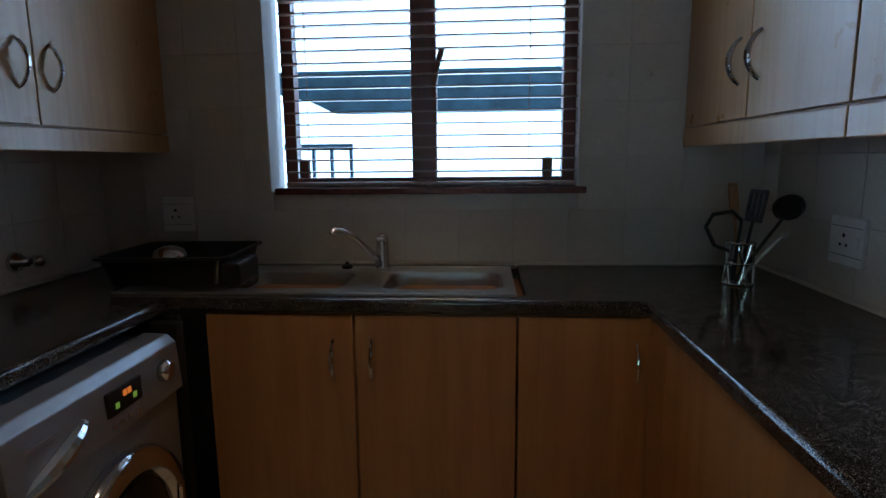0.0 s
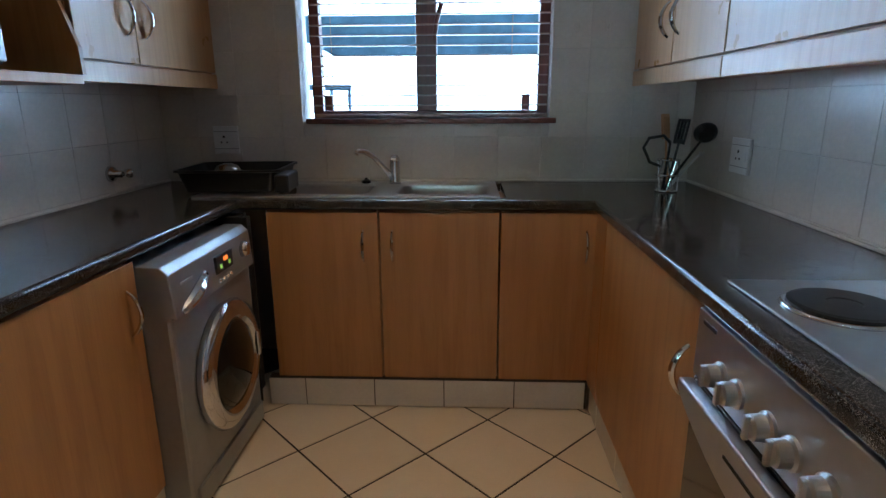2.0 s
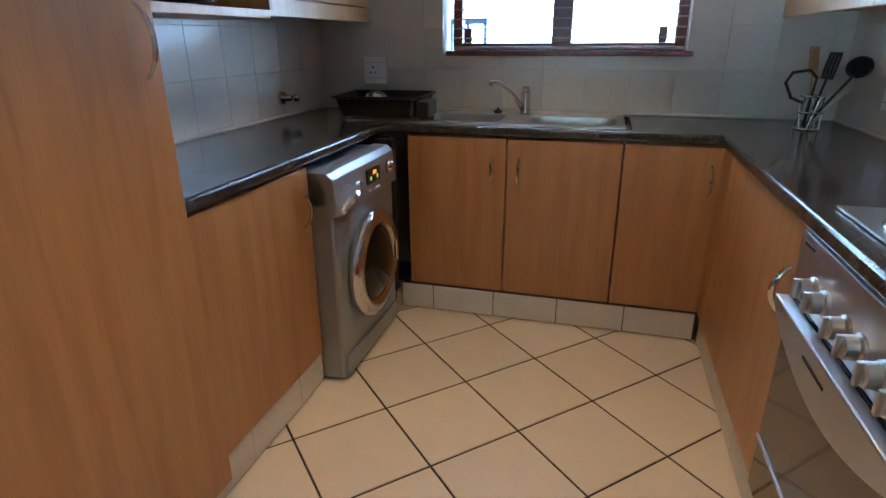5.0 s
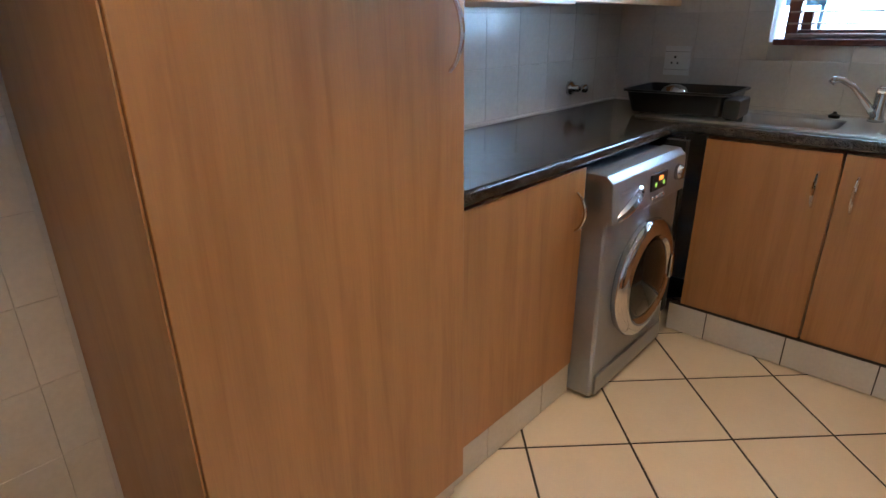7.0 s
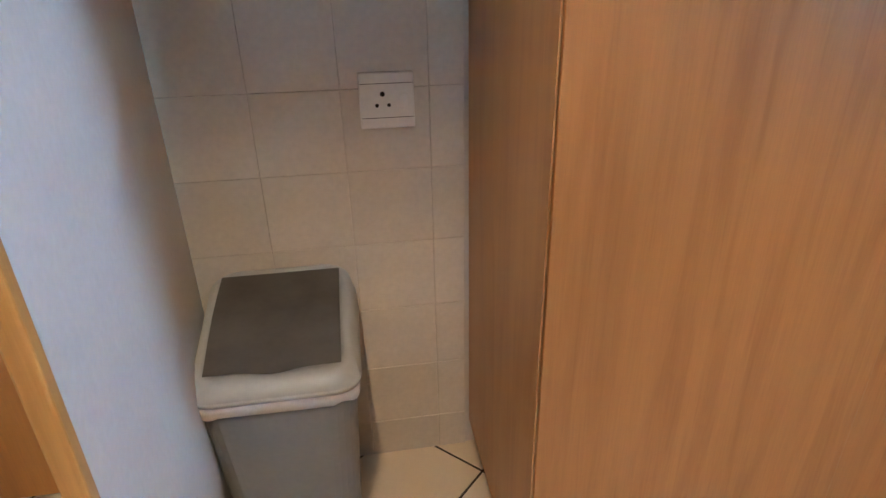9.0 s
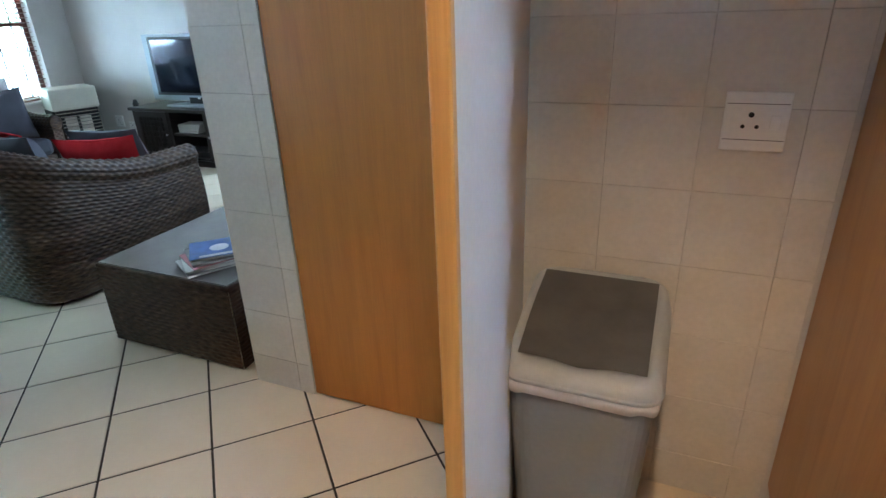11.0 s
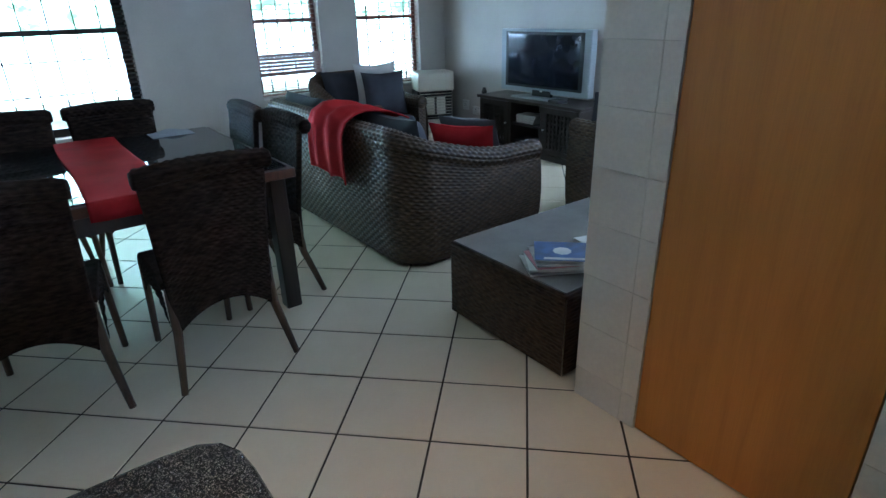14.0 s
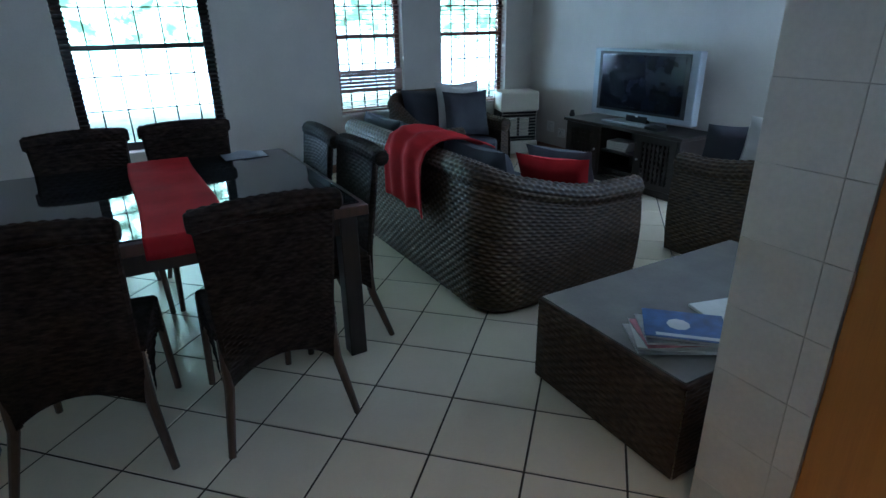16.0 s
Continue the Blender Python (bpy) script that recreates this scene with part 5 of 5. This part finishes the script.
tv_cabinet()
for k in range(4):
    bk = thing("paper_stack", "stack of pale papers in the television cabinet", "papers", (-4.05, -5.18, 0.3105 + 0.021 * k), 90 + 3 * k, "papers")
    part("paper", boxes(((-0.12, -0.09, 0), (0.12, 0.09, 0.02)), bevel=0.003), PAPER, bk)
dv = thing("media_player", "black media player in the television cabinet", "media player", (-4.06, -5.15, 0.0755), 90)
part("body", boxes(((-0.18, -0.1, 0), (0.18, 0.12, 0.055)), bevel=0.004), BLACK, dv)
part("display", boxes(((-0.05, -0.103, 0.02), (0.05, -0.1005, 0.035))), GLASS_DARK, dv)

tv = thing("television", "silver framed flat television switched off, on the cabinet", "television", (-4.10, -5.10, 0.55), 92)
part("base", prism(bmesh.new(), [(-0.33, -0.10), (0.33, -0.10), (0.25, 0.12), (-0.25, 0.12)], 0.0, 0.022, "z", 0.006), SILVER_TV, tv)
part("neck", boxes(((-0.12, 0.0, 0.022), (0.12, 0.04, 0.08))), BLACK, tv)
part("casing", boxes(((-0.575, 0.005, 0.05), (0.575, 0.09, 0.66)), bevel=0.01), SILVER_TV, tv)
part("bezel", boxes(((-0.50, -0.004, 0.10), (0.50, 0.004, 0.635)), bevel=0.004), BLACK, tv, "black screen surround")
part("screen", boxes(((-0.46, -0.0065, 0.125), (0.46, -0.0045, 0.61))), SCREEN, tv, "dark glass screen")
part("badge", boxes(((-0.015, -0.001, 0.068), (0.015, 0.004, 0.082))), WHITE, tv)
rm = thing("set_top_box", "small black box beside the television", "set-top box", (-4.02, -4.80, 0.55), 80)
part("body", boxes(((-0.08, -0.06, 0), (0.08, 0.06, 0.03)), bevel=0.006), BLACK, rm)
r2 = thing("ornament", "small dark ornament on the television cabinet", "ornament", (-3.98, -5.83, 0.55))
part("body", lathe(bmesh.new(), [(0.025, 0), (0.03, 0.02), (0.018, 0.05), (0.02, 0.06), (0.0, 0.065)], 14), BLACK, r2)

ht = thing("gas_heater", "cream and black cabinet gas heater in the corner", "heater", (-3.93, -6.64, 0), 160)
part("base", boxes(((-0.22, 0.0, 0.02), (0.22, 0.34, 0.16)), bevel=0.008), CREAM, ht)
part("body", boxes(((-0.22, 0.06, 0.16), (0.22, 0.34, 0.5)), bevel=0.006), BLACK, ht)
part("hood", boxes(((-0.225, -0.005, 0.5), (0.225, 0.34, 0.72)), bevel=0.02), CREAM, ht, "cream enamel hood")
for k in range(9):
    part("guard_wire", tube(bmesh.new(), [(-0.2, 0.012, 0.19 + 0.035 * k), (0.2, 0.012, 0.19 + 0.035 * k)], 0.005, 6), CHROME, ht)
for x_ in (-0.2, 0.2):
    part("guard_post", tube(bmesh.new(), [(x_, 0.014, 0.165), (x_, 0.014, 0.5)], 0.006, 6), CHROME, ht)
for x_ in (-0.07, 0.07):
    part("burner_plate", boxes(((x_ - 0.055, 0.05, 0.22), (x_ + 0.055, 0.0595, 0.42)), bevel=0.003), CREAM, ht)
for x_ in (-0.18, 0.18):
    for y_ in (0.05, 0.3):
        part("castor", lathe(bmesh.new(), [(0.02, -0.012), (0.02, 0.012)], 14, pose(x_, y_, 0.02, 0, 90)), BLACK, ht)

# ---- wall tiles ----
_tiles = {}


def tile_mesh(w, h, mat, th=0.007, r=0.0012):
    key = (round(w, 3), round(h, 3), mat.name)
    if key not in _tiles:
        a, b = w / 2, h / 2
        vs = [(-a, 0, -b), (a, 0, -b), (a, 0, b), (-a, 0, b), (-a, -th + r, -b), (a, -th + r, -b), (a, -th + r, b), (-a, -th + r, b), (-a + r, -th, -b + r), (a - r, -th, -b + r), (a - r, -th, b - r), (-a + r, -th, b - r)]
        fs = [(0, 1, 5, 4), (1, 2, 6, 5), (2, 3, 7, 6), (3, 0, 4, 7), (4, 5, 9, 8), (5, 6, 10, 9), (6, 7, 11, 10), (7, 4, 8, 11), (8, 9, 10, 11)]
        _tiles[key] = mesh_of("tile", vs, fs, mat)
    return _tiles[key]


def tile_wall(parent, axis, at, face, a0, a1, z0, z1, holes=(), tw=0.21, th=0.2, zoff=0.13, off=0.0):
    """Tiles on the plane axis = at whose faces look towards face, cut round openings."""
    rows = []
    z = zoff
    while z > z0:
        z -= th
    rz = {("y", -1): 0, ("x", -1): -90, ("x", 1): 90, ("y", 1): 180}[(axis, face)]
    k = 0
    rng = random.Random(7)
    while z < z1:
        a = a0 - off
        while a < a1:
            s, e, lo, hi = max(a, a0), min(a + tw, a1), max(z, z0), min(z + th, z1)
            for h in holes:
                if s < h[1] and e > h[0] and lo < h[3] and hi > h[2]:
                    opts = [(s, min(e, h[0]), lo, hi), (max(s, h[1]), e, lo, hi), (s, e, lo, min(hi, h[2])), (s, e, max(lo, h[3]), hi)]
                    s, e, lo, hi = max(opts, key=lambda o: max(0, o[1] - o[0]) * max(0, o[3] - o[2]))
            if e - s > 0.012 and hi - lo > 0.012:
                o = part("tile", tile_mesh(e - s - 0.0007, hi - lo - 0.0007, WALL_TILE), parent=parent)
                c = ((s + e) / 2, (lo + hi) / 2)
                loc = (at, c[0], c[1]) if axis == "x" else (c[0], at, c[1])
                o.matrix_local = pose(*loc, rng.uniform(-0.08, 0.08), 0, rz + rng.uniform(-0.08, 0.08))
            a += tw
        z += th
        k += 1


tile_wall(wall_north, "y", YW, -1, XL, XR, CT - 0.01, 2.2, [KW], off=0.029)
tile_wall(wall_east, "x", XR, -1, -0.6, YW, CT - 0.01, UZ + 0.25, tw=0.225)
tile_wall(wall_west, "x", XL, 1, 0.34, YW, CT - 0.01, UZ + 0.15, tw=0.217, off=0.1)
tile_wall(wall_west, "x", XL, 1, -1.145, -0.43, 0.0, 1.75)
tile_wall(wall_west, "x", XL, 1, -1.295, -1.187, 0.0, 1.95)
tile_wall(wall_west, "x", XL, 1, -2.22, PD[0], 0.0, 1.95)

# ---- floor tiles, laid on the diagonal ----
floor = tagged(part("floor", boxes(((LX - 0.1, LY - 0.1, -0.15), (LXR + 0.1, -1.9, -0.003)), ((-2.2, -1.899, -0.15), (XR + 0.1, YW + 0.1, -0.003))), GROUT), "cream tiled floor laid diagonally with dark grout", "floor", kind="structure")
S, GAP = 0.346, 0.008
STEP = S / math.sqrt(2)
FX, FYY = 0.049, 0.822
a = (S - GAP) / 2
r = 0.002
_v = [(-a, -a, -0.008), (a, -a, -0.008), (a, a, -0.008), (-a, a, -0.008), (-a, -a, -r), (a, -a, -r), (a, a, -r), (-a, a, -r), (-a + r, -a + r, 0), (a - r, -a + r, 0), (a - r, a - r, 0), (-a + r, a - r, 0)]
_f = [(0, 1, 5, 4), (1, 2, 6, 5), (2, 3, 7, 6), (3, 0, 4, 7), (4, 5, 9, 8), (5, 6, 10, 9), (6, 7, 11, 10), (7, 4, 8, 11), (8, 9, 10, 11)]
TM = mesh_of("tile", _v, _f, TILE)
rest_v, rest_f, laid = [], [], 0
rng = random.Random(3)
for j in range(-34, 8):
    for i in range(-22, 14):
        if (i + j) % 2 == 0:
            continue
        x_, y_ = FX + i * STEP, FYY + j * STEP
        in_k = -2.1 < x_ < XR + 0.1 and -2.0 < y_ < 1.95
        in_l = LX - 0.1 < x_ < LXR + 0.1 and LY - 0.1 < y_ <= -2.0
        if not (in_k or in_l):
            continue
        m = pose(x_, y_, rng.uniform(-0.0004, 0.0), 0, 0, 45 + 90 * rng.randrange(4))
        if x_ > -2.9 and x_ < 1.4 and y_ > -5.6 and laid < 300:
            o = part("tile", TM, parent=floor)
            o.matrix_local = m
            laid += 1
        else:
            n0 = len(rest_v)
            rest_v += [m @ Vector(v) for v in _v]
            rest_f += [tuple(n0 + q for q in f) for f in _f]
tagged(part("far_tiles", mesh_of("far_tiles", rest_v, rest_f, TILE), parent=floor), kind="stuff")
